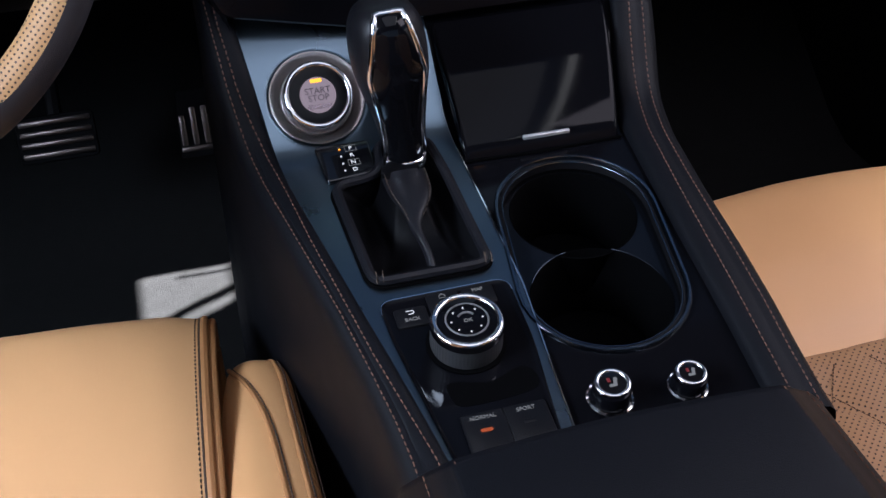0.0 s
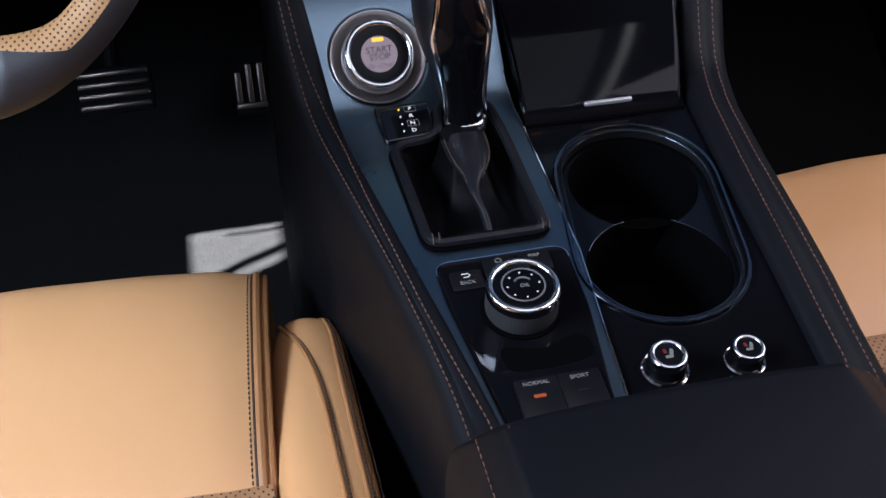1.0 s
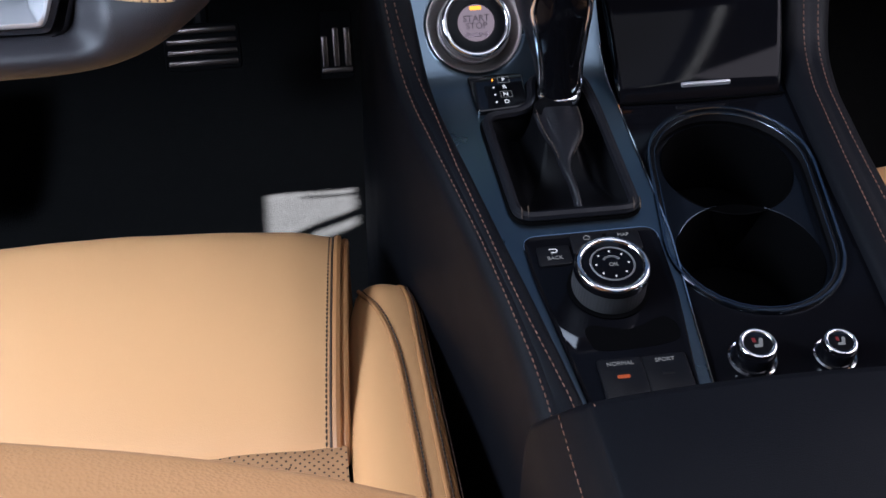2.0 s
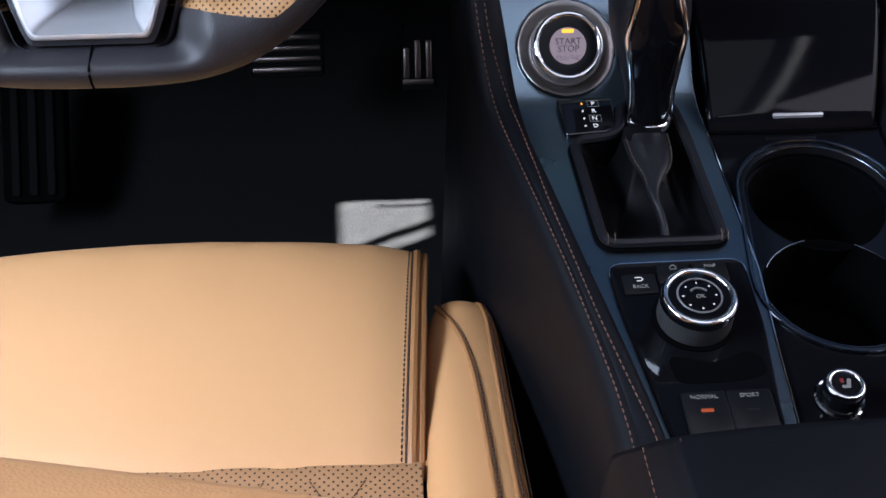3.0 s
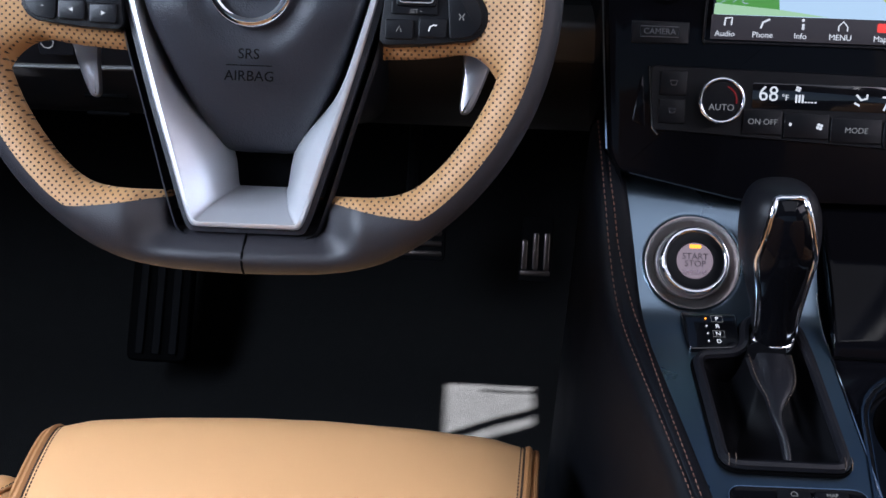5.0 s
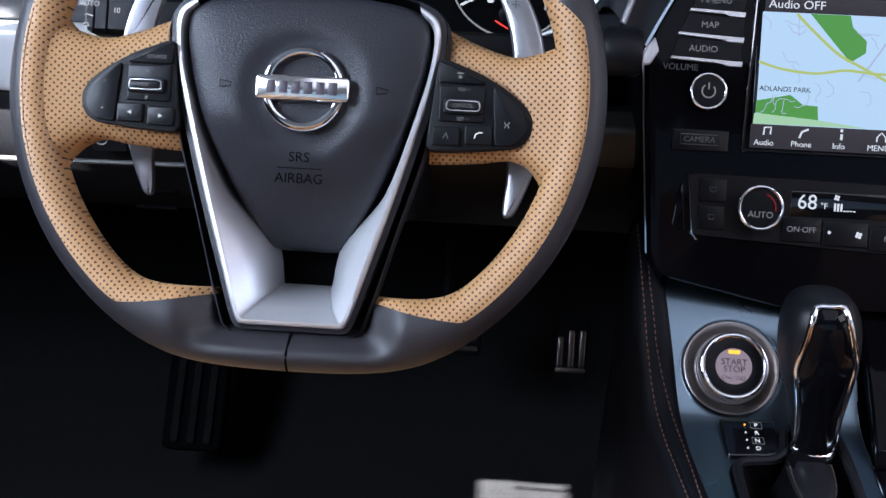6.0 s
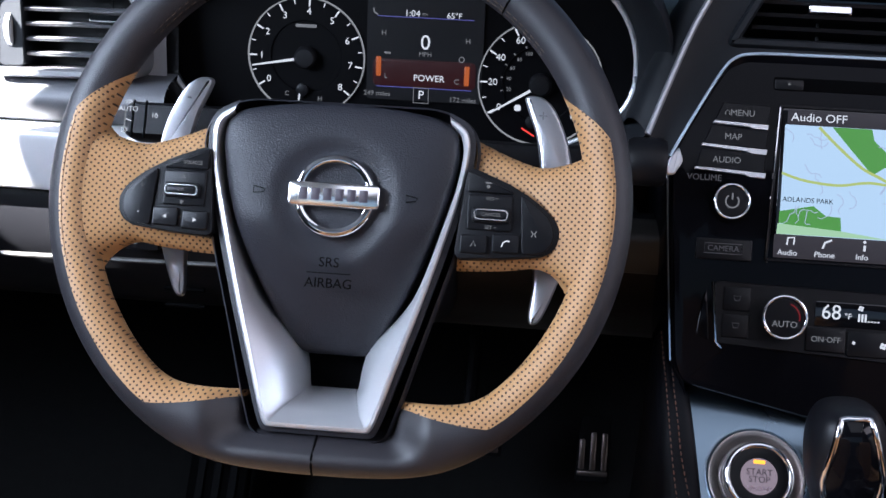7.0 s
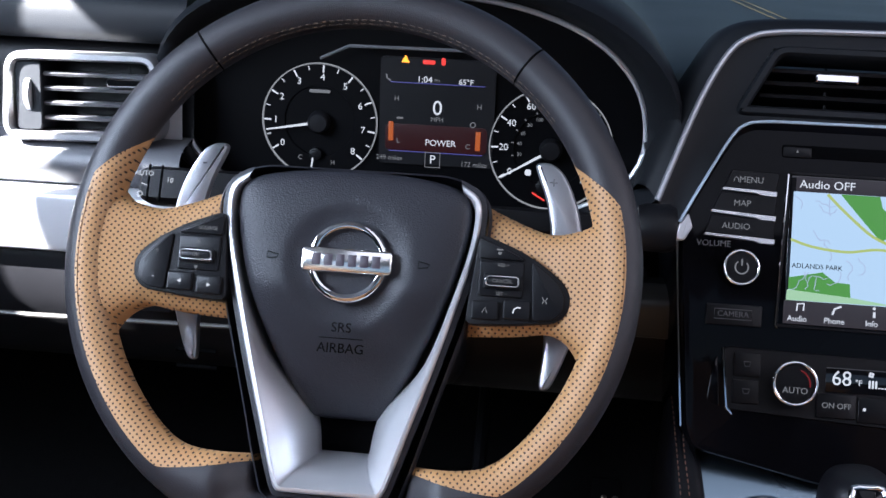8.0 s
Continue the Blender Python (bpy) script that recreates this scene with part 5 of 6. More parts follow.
R_IN = [(0.535, 0.30), (0.512, 0.19), (0.4935, 0.105), (0.4880, 0.0), (0.4850, -0.075), (0.4810, -0.150), (0.480, -0.20)]
R_OUT = [(0.566, 0.30), (0.546, 0.190), (0.541, 0.163), (0.534, 0.125), (0.5275, 0.085), (0.5245, 0.03), (0.5232, -0.03), (0.5210, -0.075), (0.5176, -0.115), (0.5156, -0.148), (0.515, -0.20)]
L_SEAMS = ([(0.2240, 0.30), (0.2290, 0.20), (0.2337, 0.162), (0.2422, 0.132), (0.2503, 0.093), (0.2584, 0.036), (0.2665, -0.0115), (0.2753, -0.064), (0.2840, -0.107), (0.2916, -0.143), (0.293, -0.16)],
           [(0.2180, 0.30), (0.2240, 0.198), (0.2270, 0.167), (0.2319, 0.138), (0.2393, 0.094), (0.2549, 0.0174), (0.2635, -0.026), (0.2706, -0.070), (0.2766, -0.112), (0.2791, -0.139), (0.280, -0.16)])
R_SEAMS = ([(0.540, 0.30), (0.525, 0.190), (0.5193, 0.165), (0.5119, 0.121), (0.5061, 0.086), (0.5020, 0.028), (0.4993, -0.021), (0.4969, -0.066), (0.4937, -0.110), (0.4916, -0.148), (0.491, -0.16)],
           [(0.552, 0.30), (0.535, 0.190), (0.5294, 0.161), (0.5239, 0.130), (0.5165, 0.085), (0.5136, 0.036), (0.5118, -0.036), (0.5098, -0.078), (0.5061, -0.121), (0.5045, -0.150), (0.504, -0.16)])
DS = [-0.162 + 0.412 * i / 58 for i in range(59)]


DISH = Matrix.Translation((0.2865, 0.1570, 0.0255)) @ pose(0, 0, 0, 43, 0, 0)
DISH_BACK = DISH.inverted()


def dished(p):
    """The skin sinks into a shallow round bowl about the start button."""
    q = DISH_BACK @ Vector(p)
    r = math.hypot(q.x, q.y)
    if r < 0.0350 and abs(q.z) < 0.03:
        w = min(1.0, (0.0350 - r) / 0.0105)
        q.z += (-0.0125 - q.z) * w * w * (3 - 2 * w) ** 1.0
        return DISH @ q
    return Vector(p)


def skin(name, left, right, material, label, opening, lift=0.0, n=30):
    """The console's skin between two side lines, with an opening cut through it."""
    g = bmesh.new()
    rows = []
    for k in range(261):
        d = -0.185 + 0.435 * k / 260
        a, b = edge_at(left, d), edge_at(right, d)
        h = height(d) + lift
        rows.append([(a, d, h - 0.012)] + [dished((a + (b - a) * i / n, d, h)) for i in range(n + 1)] + [(b, d, h - 0.012)])
    vs = loft(g, rows, False)
    gone = [f for f in g.faces if any(within(f.calc_center_median().to_2d(), o) for o in opening)]
    bmesh.ops.delete(g, geom=gone, context="FACES")
    return part(name, g, material, console, label, angle=50)


BASE = rounded([(0.2870, -0.0080), (0.3640, -0.0080), (0.3600, 0.0950), (0.3560, 0.1220), (0.3180, 0.1240), (0.3140, 0.0930), (0.2810, 0.0890)], 0.012, 6)


def stadium(w, length, n=16):
    r = w / 2
    k = length / 2 - r
    return [Vector((r * math.cos(q), k + r * math.sin(q))) for q in (math.pi * i / n for i in range(n + 1))] + [Vector((-r * math.cos(q), -k - r * math.sin(q))) for q in (math.pi * i / n for i in range(n + 1))]


CUP_AT, CUP_TURN = (0.4285, -0.0038), -7
so = stadium(0.1080, 0.1790)
cup_hole = [(pose(*CUP_AT, 0, 0, 0, CUP_TURN) @ Vector((p.x, p.y, 0))).to_2d() for p in inset(so, 0.004)]
skin("brushed_trim", L_IN, MID_R, m_brushed, "brushed aluminium trim panel, sky reflection put in its blue", [inset(BASE, 0.001)], 0.0, 72)
skin("gloss_trim", MID_R, R_IN, m_piano, "gloss black trim panel", [cup_hole], -0.0015)


def roll(name, inner, outer, seams):
    """A padded leather edge that falls away on its outer side."""
    g, rows, lines = bmesh.new(), [], [[], []]
    for d in DS:
        a, b = edge_at(inner, d), edge_at(outer, d)
        h = height(d)
        w = b - a
        prof = [(0.0, -0.010), (0.0, 0.003), (0.10, 0.0068), (0.28, 0.0082), (0.50, 0.0080), (0.56, 0.0070), (0.62, 0.0078), (0.80, 0.0060), (0.94, 0.0010), (1.0, -0.006), (1.03, -0.020), (1.07, -0.05), (1.12, -0.14), (1.16, -0.24), (1.20, -0.40)]
        rows.append([(a + w * f, d, h * (1 if k > -0.02 else 0.5 if k > -0.1 else 0.0) + k) for f, k in prof])
        for q, seam in enumerate(seams):
            x = edge_at(seam, d)
            f = (x - a) / w
            k = next(k0 + (k1 - k0) * (f - f0) / (f1 - f0) for (f0, k0), (f1, k1) in zip(prof[1:], prof[2:]) if f0 <= f <= f1)
            lines[q].append((x, d, h + k + 0.0003))
    loft(g, rows, False)
    p = part(name, g, m_pad_leather, console, "padded black leather console edge", angle=60)
    for ln in lines:
        part("stitching", stitches(ln, 0.0046, 0.0032, 0.00048), m_thread_tan, p, "orange stitching")


roll("padded_edge", L_IN, L_OUT, L_SEAMS)
roll("padded_edge", R_IN, R_OUT, R_SEAMS)

# bright lip lines along the brushed trim
for ln in (MID_R,):
    part("trim_line", tube([(edge_at(ln, d) - 0.0006, d, height(d) + 0.0004) for d in DS if d < 0.15], 0.0008, 6), m_chrome, console, "bright edge line")

# start button in a round dish of the trim
BTN = CONSOLE @ Matrix.Translation((0.2865, 0.1570, 0.0255)) @ pose(0, 0, 0, 43, 0, 0)
start = thing("start_button", BTN, "round engine start button in a chrome ring", "start button")


def skin_under(x, y):
    """Height of the console's skin over the dish's own plane."""
    lo, hi = -0.03, 0.03
    for _ in range(30):
        mid = (lo + hi) / 2
        p = DISH @ Vector((x, y, mid))
        lo, hi = (mid, hi) if p.z < height(p.y) else (lo, mid)
    return lo


g, rings = bmesh.new(), []
for k in range(13):
    t = k / 12
    r = 0.0330 - 0.0090 * t
    w = t * t * (3 - 2 * t)
    rings.append([(r * math.cos(q), r * math.sin(q), (skin_under(r * math.cos(q), r * math.sin(q)) + 0.0006) * (1 - w) - 0.0080 * w) for q in (2 * math.pi * i / 72 for i in range(72))])
loft(g, rings)
part("button_dish", g, m_dish, start, "turned metal dish round the button", angle=60)
part("button_collar", ring(0.0252, 0.0230, 0.0080, -0.0100), m_dish, start, "satin collar")
part("button_ring", ring(0.0236, 0.0194, 0.0110), m_chrome, start, "chrome ring")
part("button_surround", lathe([(0.0200, 0.004), (0.0200, 0.0092), (0.0186, 0.0097), (0.0128, 0.0092), (0.0124, 0.008)], 64, cap=False), m_key, start, "black surround")
part("button_face", lathe([(0.0124, 0.004), (0.0124, 0.0088), (0.0118, 0.0096), (0.0006, 0.0098)], 48), m_button, start, "glowing pale lilac button face")
letters("button_lettering", "START", 0.0061, m_ink, start, at(0.0, 0.0026, 0.0099))
letters("button_lettering", "STOP", 0.0061, m_ink, start, at(0.0, -0.0024, 0.0099))
letters("button_lettering", "ENGINE", 0.0046, m_ink_pale, start, at(0.0, -0.0084, 0.0098))
part("button_lamp", chip(0.0080, 0.0026, 0.0010, 0.0008, 0.0003, 2, 0.0, 0.0097, 0.0092), m_orange, start, "orange indicator lamp")

# gear shifter
shifter = thing("gear_shifter", CONSOLE, "leather gear shifter with gloss black knob and gathered boot", "gear shifter")
plate = part("gate_plate", pillow(rounded([(0.2800, 0.0930), (0.3140, 0.0960), (0.3150, 0.1260), (0.2770, 0.1260)], 0.003), [(0, -0.002), (0, 0.0032), (0.0006, 0.0038)], top=lambda x, y: height(y) * 0.9), m_lens, shifter, "black gear indicator plate")
for i, words in enumerate(("P", "R", "N", "D")):
    letters("gear_letter", words, 0.0048, m_white, plate, at(0.3010 - 0.0002 * i, 0.1200 - 0.0066 * i, 0.0070 - 0.0008 * i))
    part("gear_dot", lathe([(0.0007, 0.005), (0.0006, 0.0056)], 8, None, 0.2935, 0.1200 - 0.0066 * i), m_orange if i == 0 else m_white, plate, m=at(0, 0, 0.0018 - 0.0008 * i))
    if i in (0, 2):
        part("letter_frame", tube([(0.3010 + sx * 0.0038, 0.1200 - 0.0066 * i + sy * 0.0030, 0.0070 - 0.0008 * i) for sx, sy in ((-1, -1), (1, -1), (1, 1), (-1, 1))], 0.0002, 4, True), m_lit_grey, plate)
g = bmesh.new()
loft(g, [[(p.x, p.y, height(p.y) + k) for p in inset(BASE, f)] for f, k in ((-0.0025, 0.0006), (-0.0015, 0.0022), (0.002, 0.0022), (0.003, -0.050))], True, False, True)
part("boot_frame", g, m_void, shifter, "black boot frame")
bi = inset(BASE, 0.004)
part("boot_roll", tube([(p.x, p.y, 0.0035 + height(p.y)) for p in inset(BASE, 0.0022)], 0.0034, 8, True), m_black_leather, shifter, "rolled leather rim")
rings = []
KB = Vector((0.3290, 0.0800))  # foot of the knob over the console
cen = Vector((0.324, 0.056))
for k in range(15):
    t = k / 14
    s = (1 - t) ** 1.35
    hz = 0.001 + 0.010 * t ** 2.2
    c = cen.lerp(KB, t)
    hoop = []
    for i, p in enumerate(bi):
        v = p - cen
        q = math.atan2(v.y, v.x)
        fold = 1 + 0.30 * t * (1 - t) * math.sin(q * 4 + 0.7) + 0.10 * math.sin(q * 9 + t * 3) * t * (1 - t)
        m_ = c + v * s * fold + v.normalized() * 0.0155 * t
        sag = -0.026 * math.sin(math.pi * min(1, t * 1.1)) * (0.75 + 0.25 * math.cos(q * 3 + 0.5))
        hoop.append((m_.x, m_.y, hz + sag + height(m_.y) * (1 - t) * 0.6))
    rings.append(hoop)
g = bmesh.new()
loft(g, rings, True, False, True)
part("boot", g, m_boot_shaded, shifter, "gathered black leather boot", angle=75)
for x, y in ((0.2905, -0.0040), (0.3590, -0.0035)):
    for k in (0, 0.004):
        part("corner_stitch", tube([(x + k, y - 0.004, 0.005), (x + k + 0.0005, y, 0.0078), (x + k + 0.001, y + 0.004, 0.0068)], 0.0004, 5), m_thread_pale, shifter)
# front seam piece of the boot that hangs from the knob
g = bmesh.new()
rows = []
for k in range(25):
    t = k / 24
    c = Vector((0.3300, 0.0870, 0.006)).lerp(Vector((0.3265, 0.0000, 0.0035)), t) + Vector((-0.0035 * math.exp(-((t - 0.66) / 0.16) ** 2), 0, 0.020 * t * (1 - t)))
    w = 0.0026 + 0.0128 * (1 / (1 + math.exp((t - 0.46) / 0.085)))
    rows.append([(c.x + w * math.sin(a), c.y - 0.004 * math.cos(a), c.z + 0.006 * (1 - 0.4 * t) * math.cos(a)) for a in (-1.6, -1.1, -0.6, -0.2, 0.2, 0.6, 1.1, 1.6)])
loft(g, rows, False)
part("boot_front", g, m_boot, shifter, "smooth leather front of the boot", angle=75)
for j in (1, 6):
    part("boot_stitching", stitches([Vector(r[j]) + Vector((0, 0, 0.0008)) for r in rows[:15]], 0.0040, 0.0028, 0.0004), m_thread_pale, shifter)

# knob: upright in the world, leaning a little back
KNOB = pose(0.3352, -0.0060, 0.4340, -8, -3.5, 0) @ Matrix.Diagonal((1, 1, 1.065, 1))
knob_prof = [(0.000, 0.0120, 0.0110), (0.010, 0.0135, 0.0125), (0.024, 0.0155, 0.0160), (0.040, 0.0195, 0.0205), (0.056, 0.0238, 0.0250), (0.072, 0.0252, 0.0275), (0.086, 0.0240, 0.0275), (0.095, 0.0205, 0.0250), (0.1000, 0.0155, 0.0195), (0.1022, 0.0085, 0.0110)]
sm = spline([(a, b, c) for a, b, c in knob_prof], 4, False)


def knob_ring(v, grow=0.0):
    out = []
    for i in range(40):
        q = 2 * math.pi * i / 40
        c, s = math.cos(q), math.sin(q)
        e = 0.8
        out.append((math.copysign(abs(c) ** e, c) * (v.y + grow), math.copysign(abs(s) ** e, s) * (v.z + grow) + 0.004 * v.x / 0.1, v.x))
    return out


g = bmesh.new()
loft(g, [knob_ring(v) for v in sm], True, True, True)
kb = part("knob_grip", g, m_black_leather, shifter, "black leather grip", m=CONSOLE.inverted() @ KNOB, angle=70)
# gloss insert and chrome frame on the driver-facing side and over the top
ins = [(0.0015, 0.0122), (0.020, 0.0118), (0.040, 0.0140), (0.058, 0.0168), (0.066, 0.0164), (0.085, 0.0122), (0.0985, 0.0082)]


def face_point(x, z, grow):
    """On the grip's rear side, at a height z and offset x."""
    v = next((a.lerp(b, (z - a.x) / (b.x - a.x)) for a, b in zip(sm, sm[1:]) if a.x <= z < b.x), sm[-1])
    k = min(abs(x) / max(v.y, 1e-4), 0.999)
    e = 0.8
    c = k ** (1 / e)
    s = math.sqrt(max(0, 1 - c * c))
    return Vector((x, -(s ** e) * v.z + 0.004 * v.x / 0.1 - grow, z))


line = spline([(z, w, 0) for z, w in ins], 6, False)
g = bmesh.new()
loft(g, [[face_point(p.y * f, p.x, 0.0030 - 0.0014 * f * f) for f in (-1, -0.8, -0.5, -0.2, 0.2, 0.5, 0.8, 1)] for p in line], False)
part("knob_insert", g, m_gloss, kb, "gloss black insert", angle=60)
fr_l = [face_point(-p.y - 0.0008, p.x, 0.0015) for p in line]
fr_r = [face_point(p.y + 0.0008, p.x, 0.0015) for p in line]
tp = [face_point(f * 0.0088, 0.0992, 0.0016) for f in (-0.6, -0.2, 0.2, 0.6)]
bt = [face_point(f * 0.0125, 0.0005, 0.0016) for f in (0.6, 0.2, -0.2, -0.6)]
part("knob_frame", tube([*fr_l, *tp, *fr_r[::-1], *bt], 0.0022, 10, True), m_chrome, kb, "chrome frame")
part("knob_collar", lathe([(0.0142, -0.002), (0.0148, 0.003), (0.0140, 0.006)], 40, cap=False), m_chrome, kb, "chrome collar", m=at(0, 0, -0.003))

# bezel with the rotary dial and the mode keys
bez = rounded([(0.3060, -0.1750), (0.3600, -0.1750), (0.3630, -0.1280), (0.3690, -0.0700), (0.3690, -0.0195), (0.2875, -0.0205), (0.2890, -0.0500)], 0.009, 5)
ctl = thing("controller_panel", CONSOLE, "gloss black panel round the rotary controller", "control panel")
part("panel_face", pillow(bez, [(0, -0.002), (0, 0.0016), (0.0008, 0.0020), (0.0030, 0.0010)]), m_piano, ctl)
part("panel_lip", tube([(p.x, p.y, 0.0010) for p in rounded([(0.2905, -0.0560), (0.2875, -0.0205), (0.3690, -0.0195), (0.3690, -0.0800)], 0.010, 5)[6:-6]], 0.0009, 6), m_chrome, ctl, "bright lip")
for k, (x, y) in enumerate(((0.3045, -0.0330), (0.3260, -0.0255), (0.3480, -0.0258))):
    key = part("panel_key", chip(0.0195, 0.0150, 0.0024, 0.002, 0.0006, 3, x, y - 0.004, 0.0), m_key, ctl)
    if k == 0:
        part("back_mark", tube([(x - 0.0025, y + 0.0006, 0.0026), (x + 0.0015, y + 0.0006, 0.0026), (x + 0.0022, y - 0.0008, 0.0026), (x + 0.0012, y - 0.0020, 0.0026), (x - 0.0015, y - 0.0020, 0.0026)], 0.0004, 4), m_white, key)
        letters("key_print", "BACK", 0.0036, m_lit_grey, key, at(x, y - 0.0062, 0.0026))
    elif k == 1:
        part("home_mark", tube([(x - 0.0018, y - 0.0014, 0.0026), (x - 0.0018, y + 0.0004, 0.0026), (x, y + 0.0020, 0.0026), (x + 0.0018, y + 0.0004, 0.0026), (x + 0.0018, y - 0.0014, 0.0026)], 0.0003, 4, True), m_lit_grey, key)
    else:
        letters("key_print", "MAP", 0.0036, m_lit_grey, key, at(x, y + 0.0004, 0.0026))
dial = thing("rotary_controller", CONSOLE @ at(0.3300, -0.0640), "knurled rotary controller with a chrome rim", "rotary knob")
part("dial_base", lathe([(0.0232, 0.0), (0.0232, 0.0020), (0.0215, 0.0026)], 48), m_void, dial)
g = bmesh.new()
loft(g, [[((r + (0.0002 if i % 2 else 0)) * math.cos(2 * math.pi * i / 120), (r + (0.0002 if i % 2 else 0)) * math.sin(2 * math.pi * i / 120), z) for i in range(120)] for r, z in ((0.0206, 0.002), (0.0210, 0.004), (0.0206, 0.0172))], True, True, False)
part("dial_skirt", g, m_knurl, dial, "dark knurled skirt", angle=20)
part("dial_rim", ring(0.0211, 0.0168, 0.0066, 0.0160), m_chrome, dial, "chrome rim")
part("dial_face", lathe([(0.0170, 0.018), (0.0170, 0.0212), (0.0160, 0.0216), (0.0006, 0.0212)], 48), m_piano, dial, "gloss black dial face")
part("dial_circle", tube([(0.0122 * math.cos(radians(q)), 0.0122 * math.sin(radians(q)), 0.0217) for q in range(0, 360, 10)], 0.0006, 5, True), m_grey_print, dial)
letters("dial_print", "OK", 0.0036, m_lit_grey, dial, at(0.0005, -0.0005, 0.0216))
part("dial_arc", tube([(0.0055 * math.cos(radians(q)), 0.0055 * math.sin(radians(q)), 0.0217) for q in range(35, 146, 12)], 0.0007, 5), m_grey_print, dial)
for k in range(8):
    q = math.pi / 4 * k
    part("dial_mark", lathe([(0.0006, 0.0215), (0.0005, 0.0219)], 8, None, 0.0092 * math.cos(q), 0.0092 * math.sin(q)), m_white, dial)
# flush patch; the recess's shade is put into its black
part("palm_rest", pillow(spline([(0.3130, -0.0900), (0.3350, -0.0945), (0.3550, -0.0880), (0.3620, -0.0960), (0.3560, -0.1060), (0.3180, -0.1080), (0.3110, -0.1000)], 5), [(0, 0), (0, 0.0013), (0.0006, 0.0013)]), m_void, ctl, "flush black patch for the shade of the recess before the dial")
modes = thing("mode_switch", CONSOLE, "pair of black drive mode keys", "switch")
for x, words, lamp in ((0.3235, 0, m_orange_dim), (0.3480, 1, m_key)):
    key = part("mode_key", chip(0.0245, 0.0290, 0.0026, 0.002, 0.0008, 3, x, -0.1290, 0.0002), m_key, modes)
    letters("mode_print", "NORMAL" if words == 0 else "SPORT", 0.0036, m_lit_grey, key, at(x, -0.1185, 0.0029))
    part("mode_lamp", chip(0.0068, 0.0022, 0.0004, 0.0006, 0.0001, 2, x, -0.1270, 0.0026), lamp, key, "orange indicator" if words == 0 else "")

# cup holder
CUP = CONSOLE @ pose(*CUP_AT, -0.0015, 0, 0, CUP_TURN)
cup = thing("cup_holder", CUP, "double cup holder with a bright rim and dark wells", "cup holder")


part("cup_rim", band(so, inset(so, 0.0030), -0.006, 0.0030, lip=0.0013), m_rim, cup, "satin metal rim")
part("cup_inner_lip", band(inset(so, 0.0030), inset(so, 0.0056), -0.014, 0.0004, lip=0.001), m_plastic, cup)
part("cup_inner_line", tube([(p.x, p.y, 0.0003) for p in inset(so, 0.0056)], 0.0005, 6, True), m_rim, cup, "thin bright inner line")
# wells are near-black so that their depth shade sits in the colour
part("cup_wall", pillow(inset(so, 0.0052), [(0.006, -0.062), (0.0, -0.002)], cap=False, cap0=True), m_void, cup, "well blackened for its shade")


def shelf_open(p):
    """Where the shelf is cut away: two wells and the neck between them."""
    a = (p - Vector((0.0, -0.0375))).length < 0.0440
    b = (p - Vector((0.0, 0.0405))).length < 0.0420
    return a or b or (-0.014 < p.x < 0.016 and abs(p.y) < 0.03)


g = bmesh.new()
edge_in = inset(so, 0.0050)
vs = [[g.verts.new((-0.052 + 0.0008 * i, -0.087 + 0.0008 * j, -0.0085)) for j in range(219)] for i in range(131)]
for i in range(130):
    for j in range(218):
        c = Vector((-0.052 + 0.0008 * (i + 0.5), -0.087 + 0.0008 * (j + 0.5)))
        if within(c, edge_in) and not shelf_open(c):
            g.faces.new((vs[i][j], vs[i + 1][j], vs[i + 1][j + 1], vs[i][j + 1]))
bmesh.ops.delete(g, geom=[v for v in g.verts if not v.link_faces], context="VERTS")
part("cup_shelf", g, m_cup, cup, "gloss dark shelf between the wells")
for cy, r in ((-0.0375, 0.0440), (0.0405, 0.0420)):
    part("cup_ring", lathe([(r + 0.0006, -0.0086), (r, -0.0078), (r - 0.0008, -0.0090), (r - 0.005, -0.060)], 56, None, 0, cy, False), m_void, cup, "round well blackened for its shade")
# short bright arcs drawn as glints on the well's edge
for q0, q1 in ((20, 70), (108, 160)):
    part("cup_ring_glint", tube([(0.0440 * math.cos(radians(q)), -0.0375 + 0.0440 * math.sin(radians(q)), -0.0076) for q in range(q0, q1, 4)], 0.0005, 5), m_rim, cup)
part("cup_pad", chip(0.020, 0.026, 0.002, 0.002, 0.0006, 3, -0.012, -0.046, -0.058), m_key, cup)

# seat heater knobs
heat = thing("seat_heater_knob", CONSOLE @ at(0.3960, -0.1222) @ Matrix.Scale(0.88, 4), "small round seat heater knob with a chrome rim", "knob", "seat heater knobs")
part("knob_collar", lathe([(0.0150, -0.001), (0.0152, 0.0016), (0.0140, 0.0026), (0.0128, 0.0022)], 40, cap=False), m_chrome, heat, "chrome collar")
part("knob_skirt", lathe([(0.0128, 0.0), (0.0124, 0.011), (0.0114, 0.0128)], 40), m_piano, heat, "black skirt")
part("knob_ring", ring(0.0118, 0.0084, 0.0062, 0.0108, 40), m_chrome, heat, "chrome rim")
hf = part("knob_face", lathe([(0.0090, 0.012), (0.0088, 0.0160), (0.0006, 0.0164)], 40), m_lens, heat, "black face")
part("seat_mark", chip(0.0024, 0.0058, 0.0003, 0.0008, 0.0001, 2, 0.0, 0, 0), m_lit_grey, hf, m=at(0.0018, 0.0006, 0.0164, -18))
part("seat_mark", chip(0.0052, 0.0022, 0.0003, 0.0008, 0.0001, 2, -0.0004, -0.0022, 0.0164), m_lit_grey, hf)
part("heat_mark", chip(0.0022, 0.0034, 0.0003, 0.0004, 0.0001, 2, -0.0020, 0.0022, 0.0164), m_red_dim, hf)
